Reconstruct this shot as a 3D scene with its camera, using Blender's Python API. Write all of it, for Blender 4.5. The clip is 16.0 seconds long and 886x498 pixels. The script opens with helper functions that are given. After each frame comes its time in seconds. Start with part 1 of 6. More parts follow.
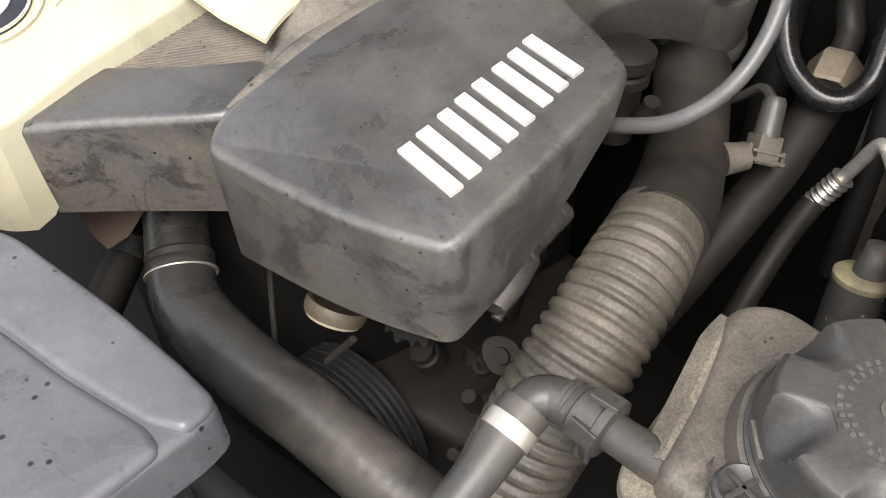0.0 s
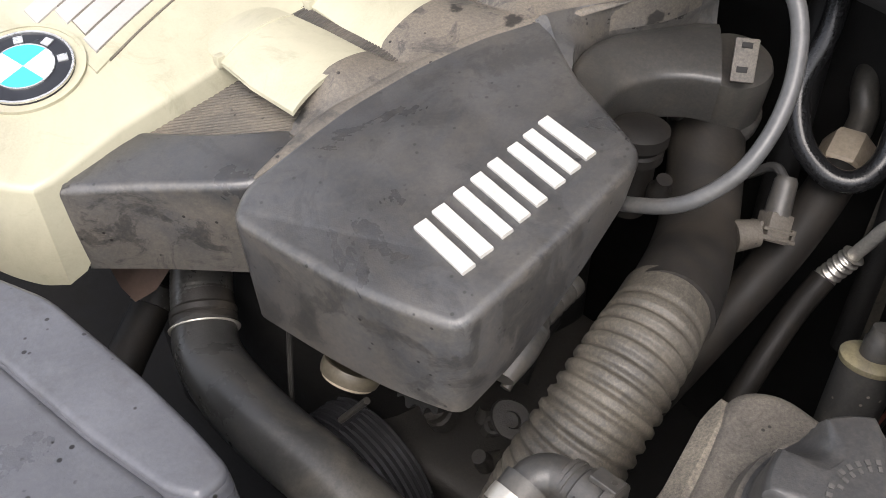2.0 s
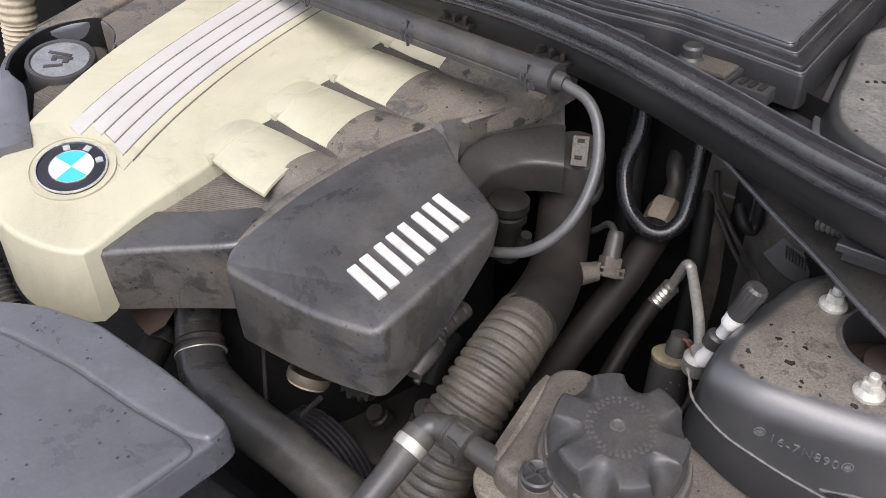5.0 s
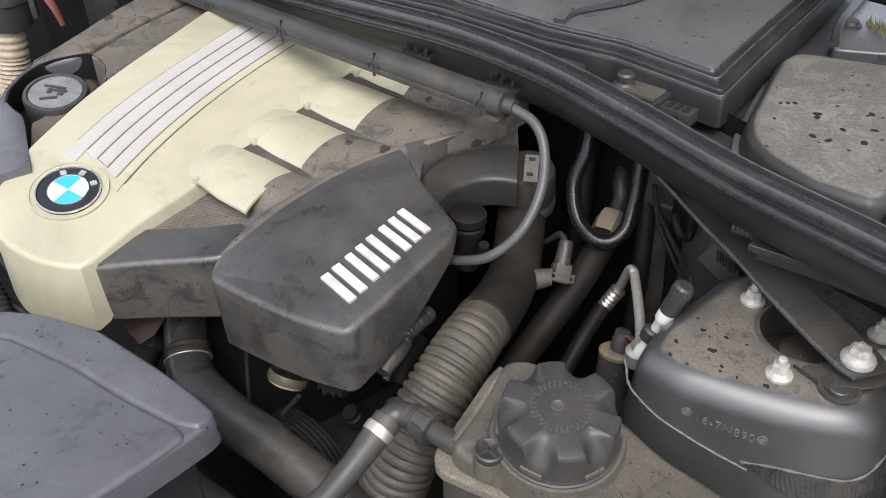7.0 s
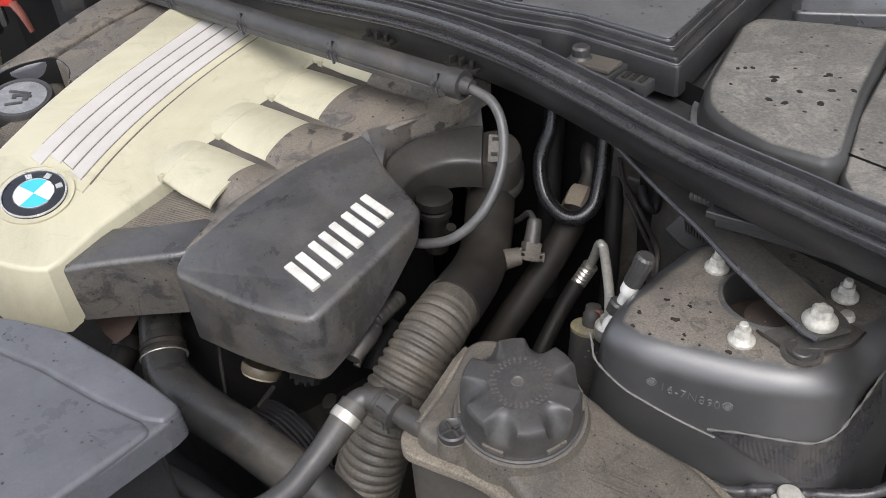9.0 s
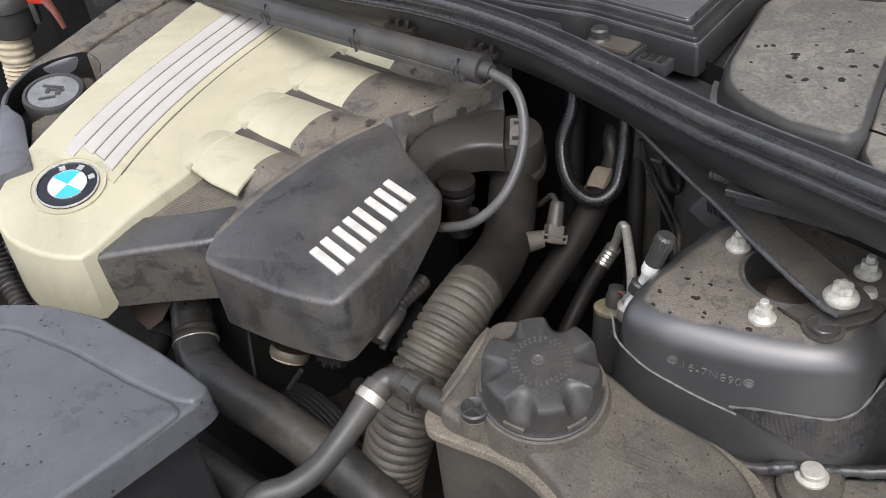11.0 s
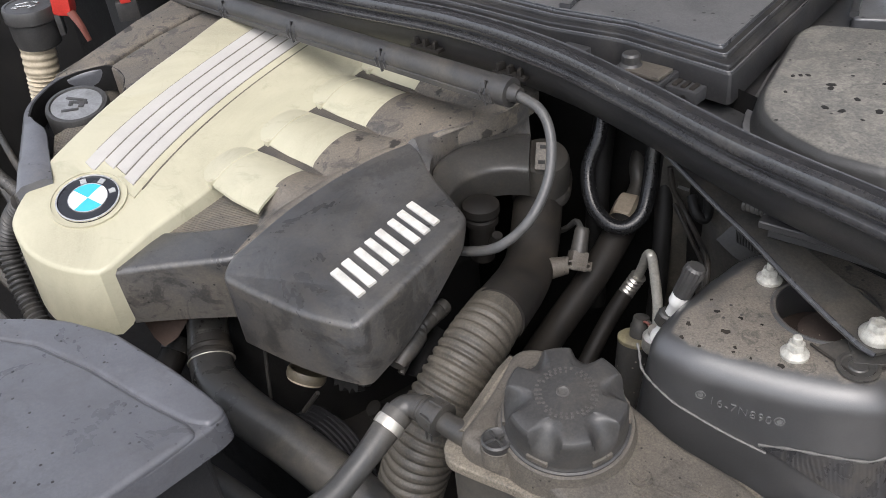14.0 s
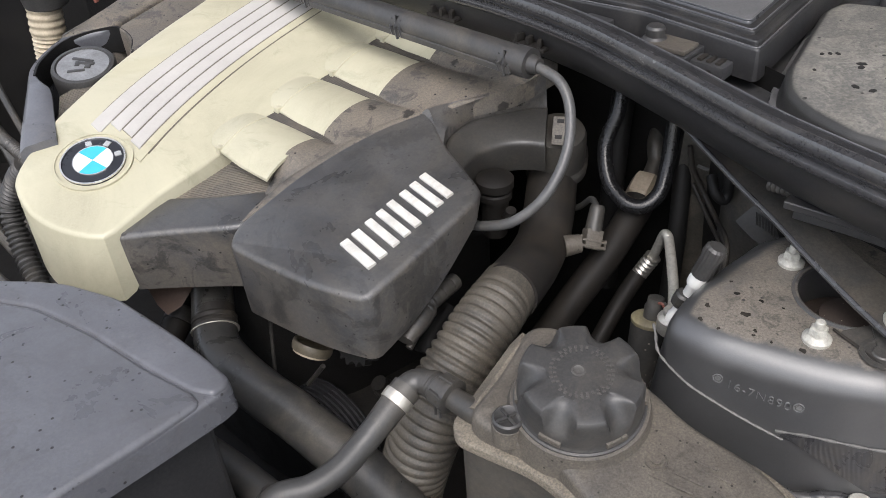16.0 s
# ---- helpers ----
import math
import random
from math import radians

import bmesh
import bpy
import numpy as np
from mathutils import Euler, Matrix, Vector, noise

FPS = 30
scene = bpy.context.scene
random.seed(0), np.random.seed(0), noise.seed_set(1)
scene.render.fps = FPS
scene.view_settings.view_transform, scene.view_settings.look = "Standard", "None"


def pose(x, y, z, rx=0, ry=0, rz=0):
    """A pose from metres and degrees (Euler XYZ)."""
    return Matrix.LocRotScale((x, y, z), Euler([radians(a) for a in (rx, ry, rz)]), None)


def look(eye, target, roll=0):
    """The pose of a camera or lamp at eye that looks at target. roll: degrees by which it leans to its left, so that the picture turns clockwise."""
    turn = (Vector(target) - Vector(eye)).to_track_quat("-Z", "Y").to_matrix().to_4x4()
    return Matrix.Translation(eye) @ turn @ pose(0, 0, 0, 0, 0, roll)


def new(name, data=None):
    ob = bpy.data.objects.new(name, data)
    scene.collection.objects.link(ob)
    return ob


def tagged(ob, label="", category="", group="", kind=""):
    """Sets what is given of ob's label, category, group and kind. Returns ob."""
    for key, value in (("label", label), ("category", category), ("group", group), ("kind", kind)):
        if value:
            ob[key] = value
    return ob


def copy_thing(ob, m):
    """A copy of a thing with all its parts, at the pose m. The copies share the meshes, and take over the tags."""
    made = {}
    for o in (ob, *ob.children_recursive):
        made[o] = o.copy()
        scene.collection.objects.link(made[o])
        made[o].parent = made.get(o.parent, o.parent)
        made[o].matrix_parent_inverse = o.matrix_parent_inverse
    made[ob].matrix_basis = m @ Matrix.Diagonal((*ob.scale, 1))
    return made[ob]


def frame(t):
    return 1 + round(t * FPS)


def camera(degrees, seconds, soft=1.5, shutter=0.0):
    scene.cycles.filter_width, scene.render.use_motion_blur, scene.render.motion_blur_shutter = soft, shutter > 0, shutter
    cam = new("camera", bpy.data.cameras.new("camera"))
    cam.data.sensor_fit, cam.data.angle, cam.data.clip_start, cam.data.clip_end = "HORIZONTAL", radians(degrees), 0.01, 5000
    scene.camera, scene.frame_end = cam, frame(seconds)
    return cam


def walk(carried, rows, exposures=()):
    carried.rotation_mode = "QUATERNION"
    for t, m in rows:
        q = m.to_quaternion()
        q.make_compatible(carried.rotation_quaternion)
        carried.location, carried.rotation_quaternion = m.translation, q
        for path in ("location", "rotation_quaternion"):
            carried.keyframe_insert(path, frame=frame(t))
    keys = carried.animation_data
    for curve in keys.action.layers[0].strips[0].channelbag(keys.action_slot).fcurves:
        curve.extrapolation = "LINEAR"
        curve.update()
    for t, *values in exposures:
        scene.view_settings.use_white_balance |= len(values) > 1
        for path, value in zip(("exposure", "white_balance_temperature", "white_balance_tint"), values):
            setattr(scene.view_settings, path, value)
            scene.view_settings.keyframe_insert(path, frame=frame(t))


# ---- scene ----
cam = camera(54.1, 16.0, soft=0.9)
PATH = [
    (0, (0.034, 0.03, 1.434), (0.017, 1.471, 0.047), -1.4),
    (0.5, (0.032, 0.039, 1.434), (0.008, 1.485, 0.053), -1.7),
    (1, (0.028, 0.051, 1.434), (-0.015, 1.495, 0.051), -1.3),
    (1.5, (0.026, 0.055, 1.433), (-0.055, 1.494, 0.046), -0.9),
    (2, (0.041, 0.033, 1.461), (-0.036, 1.522, 0.128), -1.1),
    (2.5, (0.065, 0.0, 1.5), (0.031, 1.499, 0.176), -1.7),
    (3, (0.082, -0.071, 1.555), (0.084, 1.44, 0.245), -1.8),
    (3.5, (0.092, -0.125, 1.571), (0.084, 1.404, 0.282), -1.6),
    (4, (0.084, -0.142, 1.569), (0.074, 1.404, 0.301), -1.2),
    (4.5, (0.085, -0.138, 1.576), (0.067, 1.431, 0.335), -1.1),
    (7, (0.103, -0.215, 1.624), (0.131, 1.404, 0.451), -1.2),
    (7.5, (0.11, -0.213, 1.623), (0.135, 1.403, 0.445), -1.4),
    (8, (0.114, -0.211, 1.62), (0.143, 1.403, 0.439), -1.2),
    (8.5, (0.115, -0.208, 1.616), (0.14, 1.399, 0.426), -1.8),
    (9, (0.142, -0.22, 1.616), (0.148, 1.388, 0.427), -4.6),
    (11.5, (0.157, -0.232, 1.616), (0.083, 1.364, 0.414), -7.1),
    (12, (0.164, -0.228, 1.619), (0.105, 1.384, 0.435), -7.4),
    (12.5, (0.158, -0.223, 1.611), (0.091, 1.388, 0.427), -7.2),
    (13, (0.151, -0.221, 1.613), (0.066, 1.398, 0.443), -6.7),
    (13.5, (0.144, -0.222, 1.613), (0.051, 1.405, 0.454), -6.4),
    (14, (0.142, -0.218, 1.613), (0.044, 1.405, 0.449), -6.1),
    (14.5, (0.136, -0.213, 1.61), (0.027, 1.402, 0.437), -5.9),
    (15, (0.13, -0.213, 1.613), (0.012, 1.397, 0.432), -5.6),
    (15.5, (0.132, -0.207, 1.595), (0.032, 1.391, 0.395), -4.8),
    (16, (0.131, -0.207, 1.598), (0.028, 1.39, 0.398), -4.6),
]
EXPOSURE = [(0, 0.68, 6850, 11), (1.0, 0.63, 6850, 11), (1.5, 0.25, 6640, 12), (2.0, 0.33, 6580, 13), (2.5, -0.08, 6360, 16), (3.0, 0.05, 6350, 16), (4.7, 0.1, 6350, 16), (7, 0.03, 6380, 12), (16, 0.02, 6380, 12)]
walk(cam, [(t, look(eye, target, roll)) for t, eye, target, roll in PATH], EXPOSURE)

from mathutils import geometry

# ---- world and light ----
world = bpy.data.worlds.new("overcast_sky")
scene.world = world
world.use_nodes = True
wn = world.node_tree.nodes
sky = wn.new("ShaderNodeTexSky")
sky.sky_type, sky.sun_disc = "NISHITA", False
sky.sun_elevation, sky.sun_rotation = radians(56), radians(184)
sky.dust_density, sky.ozone_density = 3.0, 0.6
grey = wn.new("ShaderNodeHueSaturation")
grey.inputs["Saturation"].default_value = 0.42
world.node_tree.links.new(sky.outputs[0], grey.inputs["Color"])
world.node_tree.links.new(grey.outputs[0], wn["Background"].inputs[0])
wn["Background"].inputs[1].default_value = 0.345
sun = new("sun", bpy.data.lights.new("sun", "SUN"))
sun.data.energy, sun.data.angle, sun.data.color = 1.15, radians(40), (1.0, 0.955, 0.91)
sun.matrix_world = look((0.10, -0.72, 3), (0.18, 0.5, 1.2))

# ---- helpers ----
UX, UY, VX, VY = 0.68, 0.733, 0.733, -0.68


def Q(u, v, z):
    """A place from the engine's own axes: u to the rear, v to the car's left, z up."""
    return Vector((-0.24 + UX * u + VX * v, 0.496 + UY * u + VY * v, z))


def base(name, at, label, category, group="", kind=""):
    ob = new(name)
    ob.empty_display_size = 0.02
    ob.location = at
    return tagged(ob, label, category, group, kind)


def finish(bm, angle=35):
    bmesh.ops.remove_doubles(bm, verts=bm.verts, dist=0.00004)
    bmesh.ops.recalc_face_normals(bm, faces=bm.faces)
    me = bpy.data.meshes.new("mesh")
    bm.to_mesh(me)
    bm.free()
    me.polygons.foreach_set("use_smooth", [True] * len(me.polygons))
    me.set_sharp_from_angle(angle=radians(angle))
    return me


def part(name, bm, material, parent=None, label="", angle=35):
    """Links a bmesh, given in world places, as one mesh object under a thing or a part."""
    origin = Vector((0, 0, 0))
    up = parent
    while up is not None:
        origin += up.location
        up = up.parent
    bmesh.ops.translate(bm, verts=bm.verts, vec=-origin)
    me = finish(bm, angle)
    me.name = name
    me.materials.append(material)
    ob = new(name, me)
    ob.parent = parent
    return tagged(ob, label)


def single(name, bm, material, label, category, group="", kind="", angle=35):
    return tagged(part(name, bm, material, None, label, angle), label, category, group, kind)


def spline(pts, n):
    """A smooth line through points, n steps a span."""
    p = [Vector(q) for q in pts]
    p = [2 * p[0] - p[1]] + p + [2 * p[-1] - p[-2]]
    out = []
    for i in range(1, len(p) - 2):
        a, b, c, d = p[i - 1:i + 3]
        for k in range(n):
            t = k / n
            out.append(0.5 * (2 * b + (c - a) * t + (2 * a - 5 * b + 4 * c - d) * t * t + (3 * b - a - 3 * c + d) * t ** 3))
    return out + [p[-2]]


def rings(bm, loops, caps=(True, True), closed=True):
    rows = [[bm.verts.new(q) for q in loop] for loop in loops]
    n = len(rows[0])
    for a, b in zip(rows, rows[1:]):
        for i in range(n if closed else n - 1):
            j = (i + 1) % n
            bm.faces.new((a[i], a[j], b[j], b[i]))
    for row, want in ((rows[0], caps[0]), (rows[-1], caps[1])):
        if want:
            if n > 6:
                for tri in geometry.tessellate_polygon([[v.co for v in row]]):
                    bm.faces.new([row[k] for k in tri])
            else:
                bm.faces.new(row)
    return rows


def sweep(bm, line, radius, seg=20, caps=(True, True), flat=1.0, up=None):
    """A round tube along a line of places; radius is a number or a function of 0 to 1 along it."""
    line = [Vector(p) for p in line]
    total = sum((b - a).length for a, b in zip(line, line[1:]))
    run, loops, side = 0.0, [], None
    for i, p in enumerate(line):
        if i:
            run += (p - line[i - 1]).length
        way = (line[min(i + 1, len(line) - 1)] - line[max(i - 1, 0)]).normalized()
        if side is None:
            side = way.cross(up or (Vector((0, 0, 1)) if abs(way.z) < 0.9 else Vector((1, 0, 0))))
        side = (side - way * side.dot(way)).normalized()
        over = side.cross(way)
        r = radius(run / total) if callable(radius) else radius
        loops.append([p + (side * math.cos(a) + over * math.sin(a) * flat) * r for a in (2 * math.pi * k / seg for k in range(seg))])
    return rings(bm, loops, caps)


def lathe(bm, at, axis, profile, seg=32, turn=None, caps=(True, True)):
    """Turns (radius, height) pairs round an axis. turn: a function of angle, radius and height that gives the radius."""
    axis = Vector(axis).normalized()
    side = axis.cross(Vector((0, 1, 0)) if abs(axis.y) < 0.9 else Vector((1, 0, 0))).normalized()
    over = axis.cross(side)
    loops = []
    for r, h in profile:
        loop = []
        for k in range(seg):
            a = 2 * math.pi * k / seg
            rr = turn(a, r, h) if turn else r
            loop.append(Vector(at) + axis * h + (side * math.cos(a) + over * math.sin(a)) * max(rr, 0.00005))
        loops.append(loop)
    return rings(bm, loops, caps)


def rounded(pts, rad, n=5):
    """A closed outline of 3D points with its corners rounded in plan; rad is a number or one a corner."""
    out = []
    m = len(pts)
    for i in range(m):
        a, b, c = Vector(pts[i - 1]), Vector(pts[i]), Vector(pts[(i + 1) % m])
        r = rad[i] if isinstance(rad, (list, tuple)) else rad
        d1, d2 = a - b, c - b
        k = min(r, d1.length * 0.48, d2.length * 0.48)
        if k <= 0:
            out.append(b)
            continue
        p, q = b + d1.normalized() * k, b + d2.normalized() * k
        for s in range(n + 1):
            t = s / n
            out.append(p * (1 - t) ** 2 + b * 2 * t * (1 - t) + q * t * t)
    return out


def inset(loop, d):
    """The outline drawn in by d in plan."""
    n = len(loop)
    area = sum(loop[i].x * loop[(i + 1) % n].y - loop[(i + 1) % n].x * loop[i].y for i in range(n))
    sign = 1 if area > 0 else -1
    out = []
    for i in range(n):
        a, b, c = loop[i - 1], loop[i], loop[(i + 1) % n]
        e1, e2 = (b - a).xy, (c - b).xy
        if e1.length < 1e-7 or e2.length < 1e-7:
            out.append(b.copy())
            continue
        n1 = Vector((-e1.y, e1.x)).normalized() * sign
        n2 = Vector((-e2.y, e2.x)).normalized() * sign
        m = n1 + n2
        m = m / max(m.length_squared / 2, 0.5)
        out.append(Vector((b.x + m.x * d, b.y + m.y * d, b.z)))
    return out


def slab(bm, top, bottom, r, steps=5, flare=0.0):
    """A body under a closed top outline, down to a height (or one a point), with its top edge rounded by r."""
    low = bottom if isinstance(bottom, (list, tuple)) else [bottom] * len(top)
    loops = [[Vector((p.x, p.y, z)) for p, z in zip(inset(top, -flare), low)]]
    for s in range(steps + 1):
        a = math.pi / 2 * s / steps
        loops.append([p - Vector((0, 0, r * (1 - math.sin(a)))) for p in inset(top, r * (1 - math.cos(a)))])
    return rings(bm, loops)


def box(bm, centre, size, turn=0.0, r=0.002, tilt=None):
    """A bevelled block."""
    made = bmesh.ops.create_cube(bm, size=1.0)["verts"]
    bmesh.ops.scale(bm, verts=made, vec=size)
    if r:
        edges = list({e for v in made for e in v.link_edges})
        made = list({v for f in bmesh.ops.bevel(bm, geom=edges, offset=r, segments=2, affect="EDGES", profile=0.6)["faces"] for v in f.verts} | {v for v in made if v.is_valid})
    m = Matrix.Translation(centre) @ (tilt or Matrix.Rotation(turn, 4, "Z"))
    bmesh.ops.transform(bm, matrix=m, verts=[v for v in made if v.is_valid])
    return bm


def strip(bm, line, wide, high, up=(0, 0, 1), r=0.3):
    """A flat bar with rounded edges along a line."""
    line = [Vector(p) for p in line]
    loops = []
    for i, p in enumerate(line):
        way = (line[min(i + 1, len(line) - 1)] - line[max(i - 1, 0)]).normalized()
        side = way.cross(Vector(up)).normalized()
        over = side.cross(way)
        w, h = (wide(i / (len(line) - 1)) if callable(wide) else wide) / 2, high / 2
        k = min(w, h) * r
        loops.append([p + side * x + over * y for x, y in ((-w, -h + k), (-w + k, -h), (w - k, -h), (w, -h + k), (w, h - k), (w - k, h), (-w + k, h), (-w, h - k))])
    return rings(bm, loops)


# ---- materials ----
def material(name, colour, rough=0.5, metal=0.0, dust=None, amount=0.5, scale=25.0, grain=0.1, bump=0.15, fine=900.0, specks=0.0, speck=(0.01, 0.009, 0.008), spec=0.5, dull=0.25, fade=0.18, dust_sheen_range=None, stain=None, stains=0.4, coat=0.0, grit=0.12, spread=1.6, crisp=0.0, film=0.0, filmed=(0.13, 0.115, 0.095), spots=0.0):
    """A worn surface: base colour with slow and fine variation, dust patches or a painted sheen, dark specks and grain
    relief.
    """
    m = bpy.data.materials.new(name)
    m.use_nodes = True
    nt = m.node_tree
    nodes, link = nt.nodes, nt.links.new
    b = nodes["Principled BSDF"]
    b.inputs["Metallic"].default_value = metal
    b.inputs["Specular IOR Level"].default_value = spec
    where = nodes.new("ShaderNodeTexCoord").outputs["Object"]

    def noise_tex(s, detail=4.0, rough_=0.6, distort=0.0):
        t = nodes.new("ShaderNodeTexNoise")
        t.inputs["Scale"].default_value, t.inputs["Detail"].default_value = s, detail
        t.inputs["Roughness"].default_value, t.inputs["Distortion"].default_value = rough_, distort
        link(where, t.inputs["Vector"])
        return t.outputs["Fac"]

    def ramp(fac, a, b_, lo=0.0, hi=1.0):
        t = nodes.new("ShaderNodeMapRange")
        t.inputs["From Min"].default_value, t.inputs["From Max"].default_value = a, b_
        t.inputs["To Min"].default_value, t.inputs["To Max"].default_value = lo, hi
        link(fac, t.inputs["Value"])
        return t.outputs["Result"]

    def mix(fac, a, b_):
        t = nodes.new("ShaderNodeMix")
        t.data_type = "RGBA"
        for socket, value in ((t.inputs["Factor"], fac), (t.inputs[6], a), (t.inputs[7], b_)):
            if isinstance(value, tuple):
                socket.default_value = (*value, 1.0)
            elif isinstance(value, float):
                socket.default_value = value
            else:
                link(value, socket)
        return t.outputs[2]

    slow = noise_tex(scale, 5.0, 0.62, 0.6)
    dark = tuple(c * (1 - fade) for c in colour)
    light = tuple(min(c * (1 + fade), 0.95) for c in colour)
    col = mix(ramp(slow, 0.32, 0.68), dark, light)
    if grain:
        col = mix(ramp(noise_tex(fine * 0.5, 2.0), 0.3, 0.7, 0.0, grain), col, tuple(min(c * 1.8 + 0.02, 0.9) for c in colour))
    roughness = ramp(slow, 0.3, 0.7, rough - 0.07, rough + 0.07)
    if dust:
        cover = ramp(noise_tex(scale * 0.55, 7.0, 0.68, 0.9), 0.62 - amount * 0.45, 0.86 - amount * 0.35)
        powder = ramp(noise_tex(fine * 0.8, 3.0), 0.25, 0.75, 0.45, 1.0)
        t = nodes.new("ShaderNodeMath")
        t.operation = "MULTIPLY"
        link(cover, t.inputs[0])
        link(powder, t.inputs[1])
        top = nodes.new("ShaderNodeMath")
        top.operation = "MULTIPLY"
        link(t.outputs[0], top.inputs[0])
        top.inputs[1].default_value = min(1.0, 0.35 + amount)
        if dust_sheen_range:
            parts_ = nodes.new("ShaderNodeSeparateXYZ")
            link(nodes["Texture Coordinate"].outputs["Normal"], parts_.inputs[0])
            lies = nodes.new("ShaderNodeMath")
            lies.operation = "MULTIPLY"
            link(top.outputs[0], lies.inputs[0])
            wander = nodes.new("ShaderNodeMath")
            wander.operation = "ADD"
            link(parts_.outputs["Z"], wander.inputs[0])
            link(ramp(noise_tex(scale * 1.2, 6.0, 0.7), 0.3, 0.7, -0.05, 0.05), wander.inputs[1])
            level = ramp(wander.outputs[0], dust_sheen_range[0], dust_sheen_range[1], dust_sheen_range[2] if len(dust_sheen_range) > 2 else 0.0)
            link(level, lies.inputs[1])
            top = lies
        col = mix(top.outputs[0], col, dust)
        r2 = nodes.new("ShaderNodeMath")
        r2.operation = "MULTIPLY_ADD"
        link(top.outputs[0], r2.inputs[0])
        r2.inputs[1].default_value = dull
        link(roughness, r2.inputs[2])
        roughness = r2.outputs[0]
    if stain:
        patch = ramp(noise_tex(scale * spread, 8.0, 0.7, 1.2), 0.64 - stains * 0.3, 0.78 - stains * 0.24 - crisp, 0.0, 0.8)
        if dust and dust_sheen_range:
            lying = nodes.new("ShaderNodeMath")
            lying.operation = "MULTIPLY"
            link(patch, lying.inputs[0])
            link(level, lying.inputs[1])
            patch = lying.outputs[0]
        col = mix(patch, col, stain)
    b.inputs["Coat Weight"].default_value, b.inputs["Coat Roughness"].default_value = coat, 0.36
    if film:
        haze = ramp(noise_tex(scale * 14.0, 8.0, 0.78, 0.4), 0.44, 0.70, 0.0, film)
        if dust and dust_sheen_range:
            resting = nodes.new("ShaderNodeMath")
            resting.operation = "MULTIPLY"
            link(haze, resting.inputs[0])
            link(level, resting.inputs[1])
            haze = resting.outputs[0]
        col = mix(haze, col, filmed)
    if specks:
        v = nodes.new("ShaderNodeTexVoronoi")
        v.inputs["Scale"].default_value = specks
        link(where, v.inputs["Vector"])
        spot = ramp(v.outputs["Distance"], 0.10, 0.15, 1.0, 0.0)
        keep = ramp(noise_tex(specks * 0.37, 1.0), 0.47, 0.51)
        t = nodes.new("ShaderNodeMath")
        t.operation = "MULTIPLY"
        link(spot, t.inputs[0])
        link(keep, t.inputs[1])
        if dust and dust_sheen_range:
            few = nodes.new("ShaderNodeMath")
            few.operation = "MULTIPLY"
            link(t.outputs[0], few.inputs[0])
            link(level, few.inputs[1])
            t = few
        col = mix(t.outputs[0], col, speck)
    if spots:
        wobble = nodes.new("ShaderNodeTexNoise")
        wobble.inputs["Scale"].default_value, wobble.inputs["Detail"].default_value = spots * 5.0, 3.0
        link(where, wobble.inputs["Vector"])
        shift = nodes.new("ShaderNodeVectorMath")
        shift.operation = "MULTIPLY_ADD"
        link(wobble.outputs["Color"], shift.inputs[0])
        shift.inputs[1].default_value = (0.35 / spots,) * 3
        link(where, shift.inputs[2])
        v = nodes.new("ShaderNodeTexVoronoi")
        v.inputs["Scale"].default_value = spots
        link(shift.outputs[0], v.inputs["Vector"])
        drop = nodes.new("ShaderNodeMath")
        drop.operation = "MULTIPLY"
        link(ramp(v.outputs["Distance"], 0.14, 0.19, 0.85, 0.0), drop.inputs[0])
        link(ramp(noise_tex(spots * 0.6, 1.0), 0.46, 0.50), drop.inputs[1])
        if dust and dust_sheen_range:
            lain = nodes.new("ShaderNodeMath")
            lain.operation = "MULTIPLY"
            link(drop.outputs[0], lain.inputs[0])
            link(level, lain.inputs[1])
            drop = lain
        col = mix(drop.outputs[0], col, speck)
    if grit:
        gritty = nodes.new("ShaderNodeHueSaturation")
        link(ramp(noise_tex(fine * 0.42, 5.0, 0.7), 0.34, 0.66, 1.0 - grit, 1.0 + grit), gritty.inputs["Value"])
        link(col, gritty.inputs["Color"])
        col = mix(level, col, gritty.outputs[0]) if dust and dust_sheen_range else gritty.outputs[0]
    link(col, b.inputs["Base Color"])
    link(roughness, b.inputs["Roughness"])
    if bump:
        t = nodes.new("ShaderNodeBump")
        t.inputs["Strength"].default_value, t.inputs["Distance"].default_value = bump, 0.0006
        link(noise_tex(fine, 3.0), t.inputs["Height"])
        link(t.outputs["Normal"], b.inputs["Normal"])
    return m


M_BLACK = material("dusty black plastic", (0.050, 0.0505, 0.052), 0.31, dust=(0.150, 0.128, 0.098), amount=0.47, scale=13, specks=120, fade=0.35, stain=(0.030, 0.0295, 0.029), stains=0.45, grit=0.12, spec=0.65, dust_sheen_range=(1.0, 0.5, 0.55), crisp=0.11, spread=2.0, film=0.30, filmed=(0.16, 0.138, 0.108))
M_SHOULDER = material("heavily dusted plastic", (0.055, 0.053, 0.05), 0.5, dust=(0.165, 0.139, 0.107), amount=0.75, scale=18, specks=110, stain=(0.045, 0.043, 0.041), stains=0.40, grit=0.2, fine=1300, crisp=0.1, film=0.3, filmed=(0.19, 0.16, 0.122), spots=26)
M_CREAM = material("aged cream plastic", (0.445, 0.421, 0.306), 0.36, dust=(0.25, 0.228, 0.160), amount=0.42, scale=9, bump=0.05, grain=0.03, fade=0.06, grit=0.0, stain=(0.31, 0.295, 0.205), stains=0.32, spread=2.4)
M_STRIPE = material("satin silver paint", (0.42, 0.405, 0.38), 0.4, bump=0.05, grain=0.05, fade=0.06, grit=0.0)
M_LETTER = material("brushed chrome", (0.68, 0.66, 0.6), 0.36, metal=0.25, dust=(0.4, 0.35, 0.26), amount=0.25, scale=60, bump=0.04, grit=0.0)
